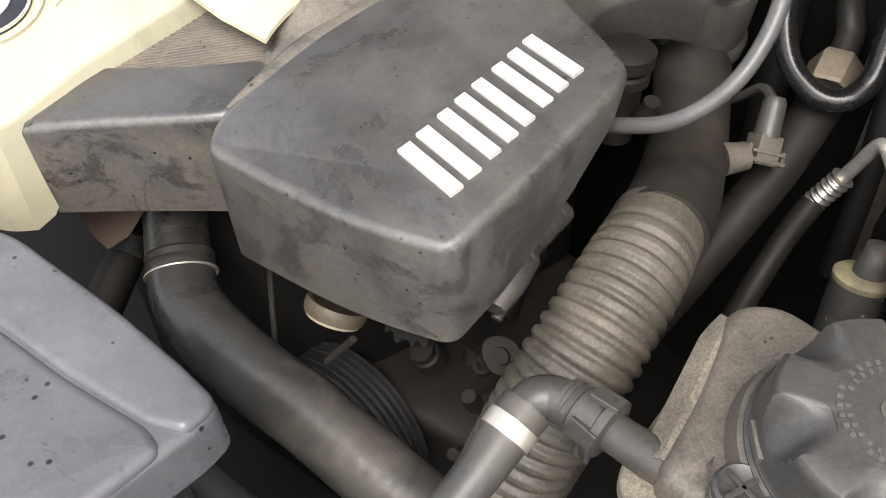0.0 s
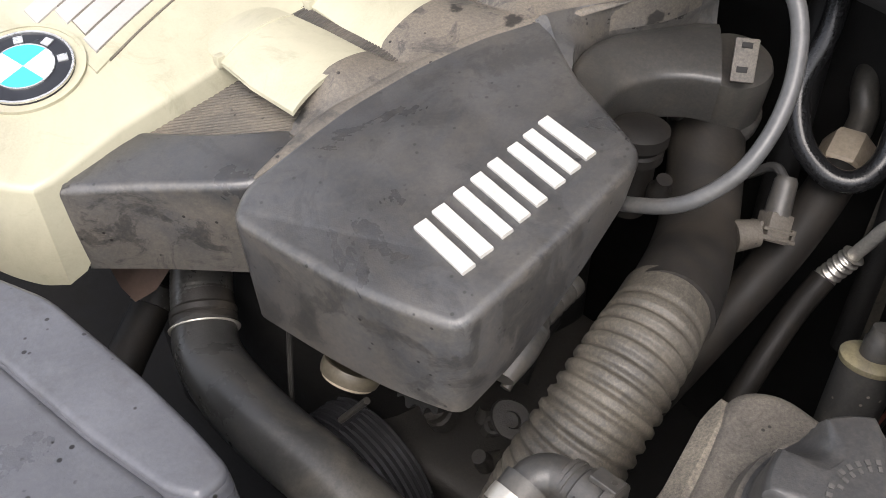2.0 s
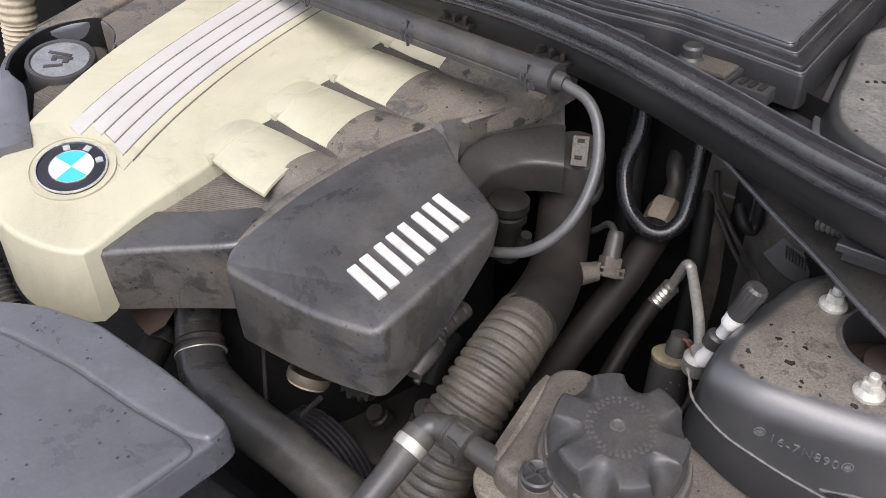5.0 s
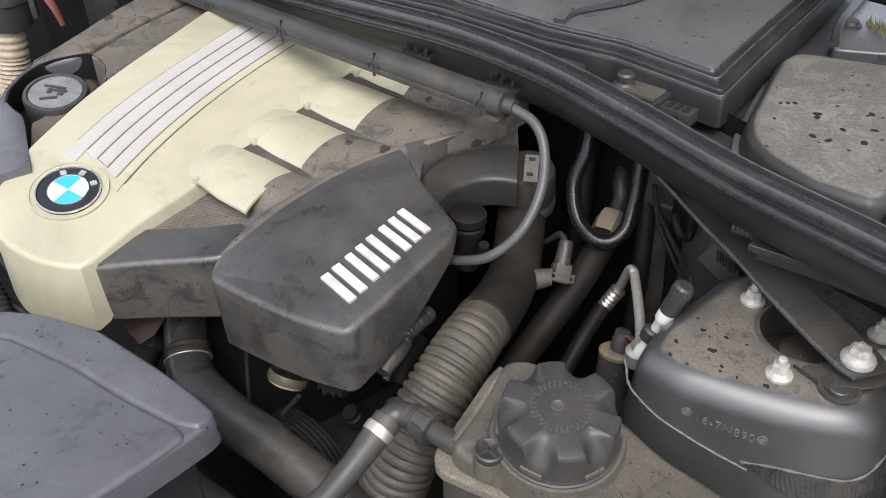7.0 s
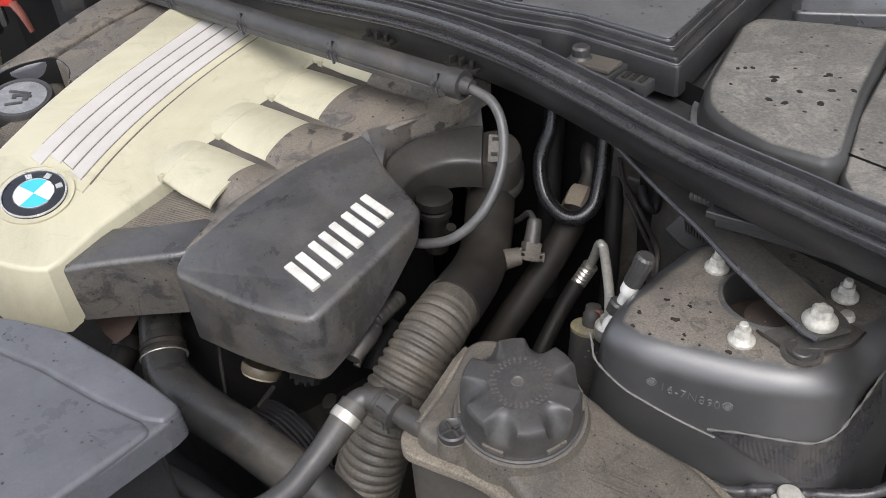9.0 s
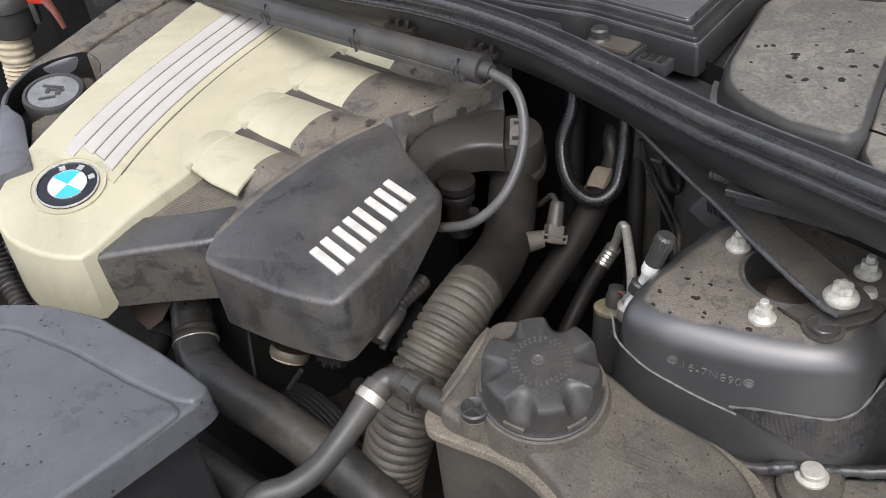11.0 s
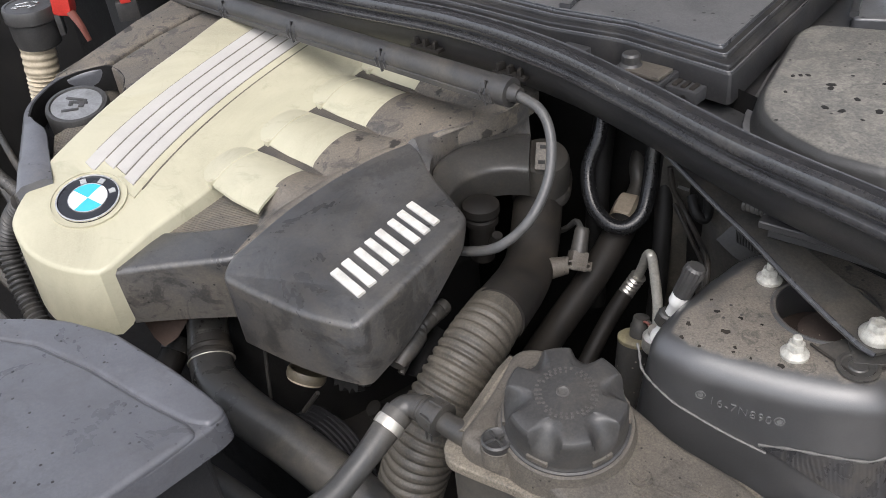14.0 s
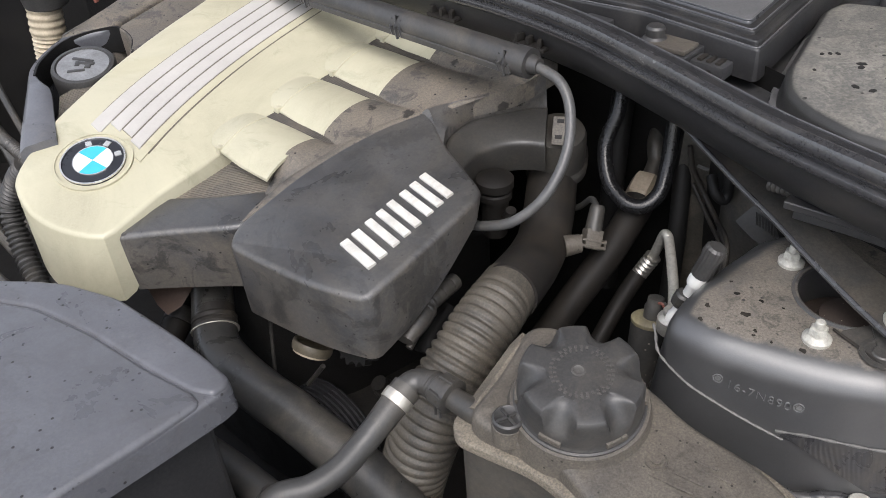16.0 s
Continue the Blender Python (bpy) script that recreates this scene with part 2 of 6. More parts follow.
M_RIM = material("bright ring", (0.75, 0.74, 0.7), 0.25, metal=0.8, bump=0.0, grit=0.0)
M_SLATE = material("slate grey plastic", (0.092, 0.094, 0.104), 0.31, dust=(0.2, 0.18, 0.15), amount=0.14, scale=16, specks=105, bump=0.12, stain=(0.078, 0.078, 0.083), stains=0.5, grit=0.06, film=0.12, filmed=(0.2, 0.19, 0.165))
M_RIBBED = material("dusty ribbed mat", (0.065, 0.06, 0.053), 0.7, dust=(0.19, 0.16, 0.12), amount=0.55, scale=30, specks=120)
M_GRILLE = material("dark ribbed grille", (0.07, 0.062, 0.052), 0.6, dust=(0.15, 0.125, 0.095), amount=0.45, scale=30)
M_RUBBER = material("black rubber", (0.036, 0.035, 0.033), 0.42, dust=(0.13, 0.112, 0.086), amount=0.34, scale=30, bump=0.1)
M_HOSE = material("dusty intake hose rubber", (0.032, 0.030, 0.027), 0.46, dust=(0.125, 0.108, 0.082), amount=0.5, scale=30, fine=1400, grit=0.25, film=0.42, filmed=(0.205, 0.176, 0.13))
M_PIPE = material("dusty brown-black plastic", (0.017, 0.0155, 0.014), 0.5, dust=(0.064, 0.052, 0.038), amount=0.36, scale=26, spec=0.3)
M_TANK = material("dirty grey tank plastic", (0.060, 0.054, 0.047), 0.46, dust=(0.142, 0.123, 0.097), amount=0.6, scale=26, bump=0.4, fine=1500, stain=(0.05, 0.045, 0.039), stains=0.42, grit=0.3, film=0.28, filmed=(0.175, 0.150, 0.114), specks=150, speck=(0.02, 0.018, 0.015))
M_CAP = material("black cap plastic", (0.036, 0.0355, 0.035), 0.40, dust=(0.11, 0.096, 0.076), amount=0.26, scale=30, film=0.22)
M_TOWER = material("black body paint", (0.041, 0.042, 0.044), 0.42, dust=(0.19, 0.164, 0.13), amount=0.98, scale=34, bump=0.2, fine=1300, specks=90, speck=(0.012, 0.011, 0.010), dull=0.4, dust_sheen_range=(0.93, 0.985, 0.06), coat=0.95, stain=(0.05, 0.044, 0.037), stains=0.36, grit=0.4, spread=2.2, crisp=0.09, film=0.5, filmed=(0.17, 0.15, 0.12), spots=40, spec=0.7)
M_SEAL = material("seal rubber", (0.030, 0.030, 0.032), 0.19, dust=(0.12, 0.11, 0.095), amount=0.2, scale=30, spec=1.0, film=0.12)
M_COWL = material("black cowl plastic", (0.040, 0.040, 0.041), 0.34, dust=(0.12, 0.11, 0.09), amount=0.22, scale=20, specks=60, spec=0.5)
M_RLID = material("weathered grey lid", (0.04, 0.0395, 0.038), 0.45, dust=(0.262, 0.249, 0.218), amount=0.85, scale=20, specks=70, bump=0.35, stain=(0.105, 0.103, 0.097), stains=0.56, grit=0.14, dust_sheen_range=(0.86, 0.995), crisp=0.13, film=0.45, filmed=(0.37, 0.345, 0.29))
M_ZINC = material("pale zinc plating", (0.44, 0.43, 0.385), 0.46, metal=0.15, dust=(0.22, 0.195, 0.15), amount=0.34, scale=120, bump=0.12, film=0.2, filmed=(0.2, 0.18, 0.14))
M_ALU = material("dull aluminium", (0.5, 0.48, 0.43), 0.42, metal=0.6, dust=(0.3, 0.26, 0.2), amount=0.3, scale=80)
M_WHITE = material("white plastic", (0.75, 0.74, 0.7), 0.4, bump=0.05, fade=0.05, grit=0.0)
M_IVORY = material("ivory plastic", (0.42, 0.36, 0.26), 0.5, dust=(0.2, 0.165, 0.115), amount=0.45, scale=60)
# Near-black base puts the shade of gaps and wells into the colour.
M_DARK = material("near-black with bay shade", (0.0055, 0.0052, 0.005), 0.6, dust=(0.012, 0.0105, 0.0085), amount=0.4, scale=30, bump=0.4, spec=0.3)
# Grime tone darkened further for the shade under the intake box.
M_BLOCK = material("grimy aluminium with gap shade", (0.014, 0.0128, 0.0115), 0.55, dust=(0.033, 0.028, 0.021), amount=0.5, scale=40, bump=0.5, grit=0.25)
M_RUST = material("brown varnished metal", (0.062, 0.037, 0.026), 0.45, dust=(0.07, 0.048, 0.032), amount=0.4, scale=40)
M_RED = material("red plastic", (0.5, 0.04, 0.03), 0.4)
M_YELLOW = material("yellowed band", (0.20, 0.175, 0.10), 0.6, dust=(0.10, 0.088, 0.07), amount=0.6, scale=60)
M_BLUE = material("sky-blue enamel", (0.05, 0.42, 0.62), 0.2, bump=0.0, grain=0.0, fade=0.05, grit=0.0)
M_ENAMEL = material("white enamel", (0.8, 0.82, 0.82), 0.2, bump=0.0, grain=0.0, fade=0.04, grit=0.0)
M_BLACKGLOSS = material("black enamel", (0.02, 0.021, 0.025), 0.22, bump=0.0, grain=0.0, grit=0.0)
M_GROOVE = material("dark groove", (0.125, 0.112, 0.088), 0.6, bump=0.0)
# Darker than the lid's plastic: the housing walls' shade is in this base.
M_FILTER = material("black housing plastic", (0.021, 0.021, 0.022), 0.42, dust=(0.09, 0.082, 0.07), amount=0.25, scale=22, film=0.25, filmed=(0.07, 0.065, 0.057))
M_GROUND = material("tarmac", (0.05, 0.05, 0.05), 0.9, scale=3)

M_RUBBER_GREY = material("worn grey rubber", (0.068, 0.068, 0.067), 0.36, dust=(0.15, 0.133, 0.11), amount=0.3, scale=60, bump=0.08)
# The dust tone on upward faces paints the sky's sheen onto the lid.
M_COWL_TOP = material("grey-black lid with painted sheen", (0.054, 0.055, 0.058), 0.28, dust=(0.165, 0.163, 0.164), amount=0.85, scale=16, specks=70, spec=0.8, film=0.15, filmed=(0.2, 0.19, 0.17), dust_sheen_range=(0.80, 0.97), dull=0.1)
M_DARKSTEEL = material("dark oiled steel", (0.06, 0.055, 0.048), 0.45, metal=0.4, dust=(0.13, 0.11, 0.085), amount=0.3, scale=60)
# Colours solid discs and blocks with the dark of an open hole.
M_HOLE = material("flat black for openings", (0.012, 0.011, 0.01), 0.8, bump=0.0)
M_TOWER_DIRTY = material("dirty body paint", (0.040, 0.038, 0.034), 0.42, dust=(0.12, 0.103, 0.080), amount=0.55, scale=32, grit=0.22, stain=(0.022, 0.02, 0.018), stains=0.4, film=0.25, filmed=(0.13, 0.112, 0.088))
M_SEALANT = material("grey body sealant", (0.115, 0.112, 0.105), 0.5, bump=0.3)
M_TAPE = material("crumpled glossy tape", (0.030, 0.030, 0.032), 0.28, dust=(0.11, 0.096, 0.075), amount=0.25, scale=50, bump=0.3, fine=300, film=0.12)
M_BRACE = material("worn black steel", (0.045, 0.044, 0.042), 0.36, dust=(0.15, 0.125, 0.093), amount=0.42, scale=24, grit=0.2, film=0.3)
M_TANKEDGE = material("pale dusty tank edge", (0.085, 0.075, 0.06), 0.6, dust=(0.19, 0.164, 0.125), amount=0.6, scale=40, bump=0.5, fine=1500, grit=0.4, film=0.4, filmed=(0.27, 0.23, 0.17))
M_CLAMP = material("bright steel", (0.50, 0.47, 0.41), 0.42, metal=0.7, bump=0.05, grit=0.0)
M_PULLEY = material("polished black pulley", (0.10, 0.10, 0.105), 0.2, metal=0.7, bump=0.0, grit=0.0)
M_GLOSSRUBBER = material("glossy black rubber", (0.010, 0.010, 0.0105), 0.24, dust=(0.06, 0.052, 0.044), amount=0.08, scale=40, bump=0.03, grit=0.0, spec=0.4)
M_IVORYDARK = material("tarnished metal", (0.3, 0.25, 0.19), 0.5, metal=0.3, dust=(0.3, 0.25, 0.18), amount=0.5, scale=60)
M_ALUBRIGHT = material("bright aluminium", (0.45, 0.43, 0.39), 0.34, metal=0.85, bump=0.05)
M_BLOCKGREY = material("grimy grey metal", (0.035, 0.034, 0.032), 0.5, metal=0.2, dust=(0.10, 0.088, 0.068), amount=0.32, scale=50, specks=130, speck=(0.2, 0.18, 0.15))
M_REDDULL = material("faded red wire", (0.17, 0.06, 0.045), 0.5, bump=0.0)
M_STAMP = material("scuffed stamping", (0.13, 0.13, 0.128), 0.35)
M_MARK = material("worn raised print", (0.068, 0.064, 0.058), 0.5)
M_CHANNEL = material("black channel plastic", (0.040, 0.039, 0.038), 0.36, dust=(0.13, 0.112, 0.085), amount=0.3, scale=26)
M_CUP = material("brown mount plate", (0.055, 0.040, 0.032), 0.6, dust=(0.075, 0.058, 0.045), amount=0.4, scale=60, specks=200, speck=(0.3, 0.27, 0.2))
M_EDGE = material("rubbed black paint", (0.075, 0.077, 0.082), 0.25, metal=0.2, bump=0.05)
M_ELBOW = material("brown-dusted duct plastic", (0.036, 0.035, 0.033), 0.38, dust=(0.105, 0.09, 0.07), amount=0.4, scale=26, film=0.3, filmed=(0.1, 0.085, 0.065))
# Darker copy of the ivory, with the idler's shadow in the colour.
M_IDLER = material("shaded ivory plastic", (0.085, 0.071, 0.048), 0.5, dust=(0.055, 0.047, 0.032), amount=0.5, scale=60)
M_RADHOSE = material("scuffed hose rubber", (0.030, 0.0295, 0.028), 0.30, dust=(0.15, 0.13, 0.10), amount=0.3, scale=26, bump=0.1, grit=0.15)
M_MOSS = material("dry moss", (0.16, 0.15, 0.07), 0.8)
M_DARKHOSE = material("dark brown hose", (0.010, 0.009, 0.008), 0.55, dust=(0.032, 0.026, 0.020), amount=0.4, scale=40, spec=0.2)
M_OILFACE = material("worn silver print", (0.2, 0.205, 0.21), 0.35, dust=(0.09, 0.09, 0.09), amount=0.5, scale=60)

# ---- setting: ground and plain walls, added to close the bay against sky light ----
bm = bmesh.new()
bmesh.ops.create_grid(bm, x_segments=2, y_segments=2, size=400)
single("ground", bm, M_GROUND, "dark tarmac under the car", "ground", kind="structure")


def panel(name, corners, thick, mat, label):
    bm = bmesh.new()
    a = [Vector(c) for c in corners]
    n = (a[1] - a[0]).cross(a[2] - a[0]).normalized() * thick
    rings(bm, [a, [p + n for p in a]])
    return single(name, bm, mat, label, "panel", kind="structure")


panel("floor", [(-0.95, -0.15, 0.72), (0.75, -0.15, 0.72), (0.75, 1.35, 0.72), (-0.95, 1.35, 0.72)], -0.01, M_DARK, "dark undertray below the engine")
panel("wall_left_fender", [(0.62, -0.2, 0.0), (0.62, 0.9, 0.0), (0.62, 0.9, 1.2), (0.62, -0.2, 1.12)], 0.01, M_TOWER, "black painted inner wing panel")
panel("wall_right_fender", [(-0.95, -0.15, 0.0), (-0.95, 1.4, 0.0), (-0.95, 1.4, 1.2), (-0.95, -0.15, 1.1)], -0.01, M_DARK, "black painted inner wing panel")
# Added sheet that hides lit ground beyond the dark far corner.
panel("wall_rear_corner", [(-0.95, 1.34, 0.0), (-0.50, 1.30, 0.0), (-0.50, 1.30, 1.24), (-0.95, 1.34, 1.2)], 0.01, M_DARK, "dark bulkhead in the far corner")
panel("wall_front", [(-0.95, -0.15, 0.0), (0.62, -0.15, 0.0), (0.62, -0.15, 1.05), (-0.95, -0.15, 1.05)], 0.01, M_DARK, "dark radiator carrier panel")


# open bonnet, hinged behind the cowl, above the rear of the bay
# Unseen; size and angle chosen for its shade and dark reflections.
bm = bmesh.new()
hinge, lift = 0.70, radians(64)
sheet = [[Q(hinge - s * math.cos(lift), v, 1.30 + s * math.sin(lift) - 0.04 * (v / 0.75) ** 2) for v in (-0.75, -0.5, -0.25, 0.0, 0.25, 0.5, 0.75)] for s in (0.0, 0.3, 0.6, 0.9, 1.2)]
rings(bm, sheet, (False, False), closed=False)
bmesh.ops.solidify(bm, geom=bm.faces[:], thickness=0.02)
single("bonnet", bm, M_DARK, "open bonnet with dark underside over the engine bay", "bonnet", kind="structure")


# firewall: below the cowl, following its line
COWL = [(-0.62, 1.19), (-0.35, 0.985), (-0.16, 0.835), (0.020, 0.697), (0.1315, 0.612), (0.215, 0.519), (0.2735, 0.426), (0.3056, 0.368), (0.3334, 0.3197), (0.360, 0.281), (0.384, 0.248), (0.412, 0.208), (0.50, 0.09), (0.62, -0.07)]


def along(z, off=0.0, n=6):
    """The cowl's line at a height, moved back by off."""
    p = spline([(x, y, z) for x, y in COWL], n)
    out = []
    for i, q in enumerate(p):
        way = (p[min(i + 1, len(p) - 1)] - p[max(i - 1, 0)]).normalized()
        out.append(q + Vector((-way.y, way.x, 0)) * off)
    return out


bm = bmesh.new()
front = [Vector((q.x, q.y, 0)) for q in along(0, 0.10)]
rings(bm, [[Vector((q.x, q.y, 0.0)) for q in front], [Vector((q.x, q.y, 1.27)) for q in front]], (False, False), closed=False)
bmesh.ops.solidify(bm, geom=bm.faces[:], thickness=0.008)
single("firewall", bm, M_DARK, "dark bulkhead behind the engine", "bulkhead", kind="structure")

# cowl seal: channel wall and rubber bulb strip
seal = base("cowl_seal", (0.22, 0.467, 1.29), "long black rubber seal along the cowl edge", "rubber seal")
bm = bmesh.new()
profile = [(0.005, 1.284), (0.0055, 1.3010), (0.0035, 1.3018), (-0.0020, 1.3010), (-0.0045, 1.3022), (-0.0070, 1.3050), (-0.0100, 1.3058), (-0.0135, 1.3040), (-0.0155, 1.3000), (-0.0155, 1.2960), (-0.0138, 1.2925), (-0.0112, 1.2905), (-0.0112, 1.2885), (-0.0138, 1.2868), (-0.0146, 1.2845), (-0.0138, 1.2815), (-0.0110, 1.2795), (-0.004, 1.2790)]
cols = [along(z, off) for off, z in profile]
rings(bm, [[k[i] for k in cols] for i in range(len(cols[0]))])
part("bulb_strip", bm, M_SEAL, seal)
bm = bmesh.new()
profile = [(0.0057, 1.2990), (0.0057, 1.3018), (0.0066, 1.3024), (0.0074, 1.3016), (0.0074, 1.2600)]
cols = [along(z, off) for off, z in profile]
rings(bm, [[k[i] for k in cols] for i in range(len(cols[0]))])
part("rear_lip", bm, M_COWL_TOP, seal, "thin dusty rear lip")
bm = bmesh.new()
profile = [(-0.0095, 1.2785), (-0.0085, 1.2700), (-0.0040, 1.2600), (0.0060, 1.2460), (0.0130, 1.2400), (0.0165, 1.2410), (0.0160, 1.2480), (0.0100, 1.2660), (0.0090, 1.2785)]
cols = [along(z, off) for off, z in profile]
rings(bm, [[k[i] for k in cols] for i in range(len(cols[0]))])
part("channel_wall", bm, M_FILTER, seal, "black plastic channel below the seal")
# tray behind the seal
rim = along(1.250, 0.0135)
bm = bmesh.new()
slab(bm, rim + [Vector((0.9, 0.0, 1.250)), Vector((0.9, 1.6, 1.250)), Vector((-0.3, 1.6, 1.250))], 1.243, 0.001, 1)
single("cowl_tray", bm, M_COWL, "black plastic cowl tray behind the seal", "cowl panel", kind="structure")


# ---- engine cover ----
def zc(u, v):
    return 1.192 + 0.15 * u - 0.25 * v


cover = base("engine_cover", Q(0.1, 0, 1.1), "aged cream plastic engine cover with silver stripes", "engine cover")
bend = [(0.36, -0.13), (0.256, -0.121), (0.211, -0.115), (0.143, -0.107), (0.083, -0.096), (0.039, -0.084), (0.0, -0.0715), (-0.030, -0.057), (-0.0580, -0.0385), (-0.0690, -0.0217), (-0.0740, 0.0107), (-0.0675, 0.042), (-0.0545, 0.067), (-0.0425, 0.0815)]
lows = [1.15, 1.15, 1.15, 1.15, 1.15, 1.15, 1.15, 1.14, 1.125, 1.106, 1.097, 1.094, 1.0905, 1.0915]
side_edge = [(-0.0316, 0.0832), (0.020, 0.0766), (0.081, 0.0768), (0.16, 0.074), (0.235, 0.071), (0.36, 0.06)]
side_low = [1.0965, 1.15, 1.16, 1.17, 1.18, 1.20]
outline = [(p.x, p.y) for p in spline([(u, v, 0) for u, v in bend], 6)] + side_edge
heights = [h.z for h in spline([(0, 0, z) for z in lows], 6)] + side_low
bm = bmesh.new()
slab(bm, [Q(u, v, zc(u, v)) for u, v in outline], heights, 0.0055, 6, 0.002)
part("top_panel", bm, M_CREAM, cover, angle=19)
# silver stripes fanning out from the badge, with dark grooves between them
left_fit = np.polyfit([0.011, 0.048, 0.0892, 0.1306, 0.1718, 0.2144, 0.268], [-0.0358, -0.048, -0.0572, -0.0639, -0.0681, -0.0717, -0.0743], 3)
right_fit = np.polyfit([0.0593, 0.1018, 0.144, 0.1884, 0.2322, 0.2966], [0.0243, 0.0121, 0.0048, -0.0019, -0.0055, -0.0075], 3)


def stripe_v(u, f):
    a, b = float(np.polyval(left_fit, u)), float(np.polyval(right_fit, max(u, 0.02)))
    return a + (b - a) * f


def stripe_band(f0, f1, lift, thick, gap=0.0010, end=0.36):
    """A band of the fan between two shares of its width."""
    mid = stripe_v(0.03, (f0 + f1) / 2)
    start = max(0.006, max(0.0, 0.0405 ** 2 - mid * mid) ** 0.5 + 0.002)
    bm = bmesh.new()
    loops = []
    for i in range(25):
        u = start + (end - start) * i / 24
        va, vb = stripe_v(u, f0) + gap, stripe_v(u, f1) - gap
        z0, z1 = zc(u, va) + lift - 0.0152 * (va + 0.022), zc(u, vb) + lift - 0.0152 * (vb + 0.022)
        loops.append([Q(u, va, z0 - thick), Q(u, va, z0 - 0.0004), Q(u, va + 0.0005, z0), Q(u, vb - 0.0005, z1), Q(u, vb, z1 - 0.0004), Q(u, vb, z1 - thick)])
    rings(bm, loops)
    return bm


# Dark bed paints the shadow in the grooves between stripes.
part("stripe_bed", stripe_band(-0.006, 1.006, 0.0012, 0.004, 0.0), M_GROOVE, cover, "dark bed painted as groove shadow between the stripes")
for f0, f1 in ((0.0, 0.225), (0.225, 0.44), (0.44, 0.65), (0.65, 0.86)):
    part("stripe", stripe_band(f0, f1, 0.0019, 0.003), M_STRIPE, cover, "satin silver stripe")
part("stripe_margin", stripe_band(0.86, 1.0, 0.0017, 0.003, 0.0006), M_CREAM, cover)
# arched tabs over the intake runners
FRONT, REAR = [0.089 + 0.0735 * k for k in range(4)], [0.1545 + 0.0735 * k for k in range(4)]


def barrel(u):
    """The arched line of the four intake runners, seen along the car."""
    z = 1.170 + 0.15 * u
    for f, r in zip(FRONT, REAR):
        if f <= u <= r:
            s = (u - f) / (r - f)
            return z + 0.001 + 0.0085 * math.sin(math.pi * s) ** 0.75
    return z - 0.001


for f, r in zip(FRONT, REAR):
    bm = bmesh.new()
    loops = []
    for i in range(17):
        s = i / 16
        row = []
        for j in range(13):
            w = j / 12
            v = 0.028 + 0.126 * w
            pinch = 0.006 * max(0.0, 1 - w * 1.5)
            u = f + pinch + (r - f - 2.6 * pinch) * s
            t = min(1, max(0, (v - 0.032) / 0.042))
            t = t * t * (3 - 2 * t)
            flat = zc(u, v) - 0.0025
            row.append(Q(u, v, flat * (1 - t) + (barrel(min(max(u, f + 1e-5), r - 1e-5)) + 0.002) * t))
        loops.append(row + [q - Vector((0, 0, 0.0028)) for q in reversed(row)])
    rings(bm, loops)
    tab = part("runner_tab", bm, M_CREAM, cover, "arched cream tab", angle=50)
    bm = bmesh.new()
    sweep(bm, [Q(u, 0.078, barrel(min(max(u, f + 1e-5), r - 1e-5)) + 0.0017) for u in (f + (r - f) * (0.03 + 0.9 * i / 12) for i in range(13))], 0.0012, 8)
    part("seam_bead", bm, M_CREAM, tab)
    bm = bmesh.new()
    box(bm, Q(f + 0.0035, 0.0755, 1.1745 + 0.15 * f), (0.0065, 0.0065, 0.008), math.atan2(UY, UX), 0.0012)
    part("nub", bm, M_CREAM, tab)
# badge: plain ring and quarters
slope = Vector((-(0.15 * UX - 0.25 * VX), -(0.15 * UY - 0.25 * VY), 1)).normalized()
hub = Q(0.0, 0.001, zc(0, 0.001)) - slope * 0.0006
bm = bmesh.new()
lathe(bm, hub, slope, [(0.0305, -0.004), (0.0305, 0.001), (0.0297, 0.002), (0.0288, 0.002), (0.0282, 0.0014), (0.001, 0.0015)], 48)
badge = part("badge", bm, M_BLACKGLOSS, cover, "round badge with black rim and blue and white quarters")
for name, r0_, r1_, h0, h1, mt in (("recess_ring", 0.0375, 0.0350, -0.001, 0.0020, M_CREAM), ("outer_ring", 0.0304, 0.0290, 0.001, 0.0026, M_RIM), ("inner_ring", 0.0190, 0.0181, 0.0010, 0.0024, M_RIM)):
    bm = bmesh.new()
    lathe(bm, hub, slope, [(r0_, h0), (r0_, h1), (r1_, h1), (r1_, h0), (r0_, h0)][:4], 48)
    part(name, bm, mt, badge)
ax = slope.cross(Vector((0, 1, 0))).normalized()
ay = slope.cross(ax)
for k in range(4):
    bm = bmesh.new()
    a0 = math.pi / 2 * k + radians(150)
    fan = [hub + slope * 0.0021] + [hub + slope * 0.0021 + (ax * math.cos(a0 + math.pi / 2 * s / 10) + ay * math.sin(a0 + math.pi / 2 * s / 10)) * 0.0182 for s in range(11)]
    rings(bm, [[p - slope * 0.001 for p in fan], fan])
    part("quarter", bm, M_BLUE if k % 2 else M_ENAMEL, badge)
for ang in (65, 110, 155):
    bm = bmesh.new()
    a = radians(ang)
    c = hub + (ax * math.cos(a) + ay * -math.sin(a)) * 0.0235 + slope * 0.0018
    m = Matrix.Translation(c) @ Matrix((ax, ay, slope)).transposed().to_4x4() @ Matrix.Rotation(-a, 4, "Z")
    box(bm, (0, 0, 0), (0.0062, 0.0058, 0.0008), 0, 0)
    bmesh.ops.transform(bm, matrix=m, verts=bm.verts)
    part("rim_mark", bm, M_RIM, badge)


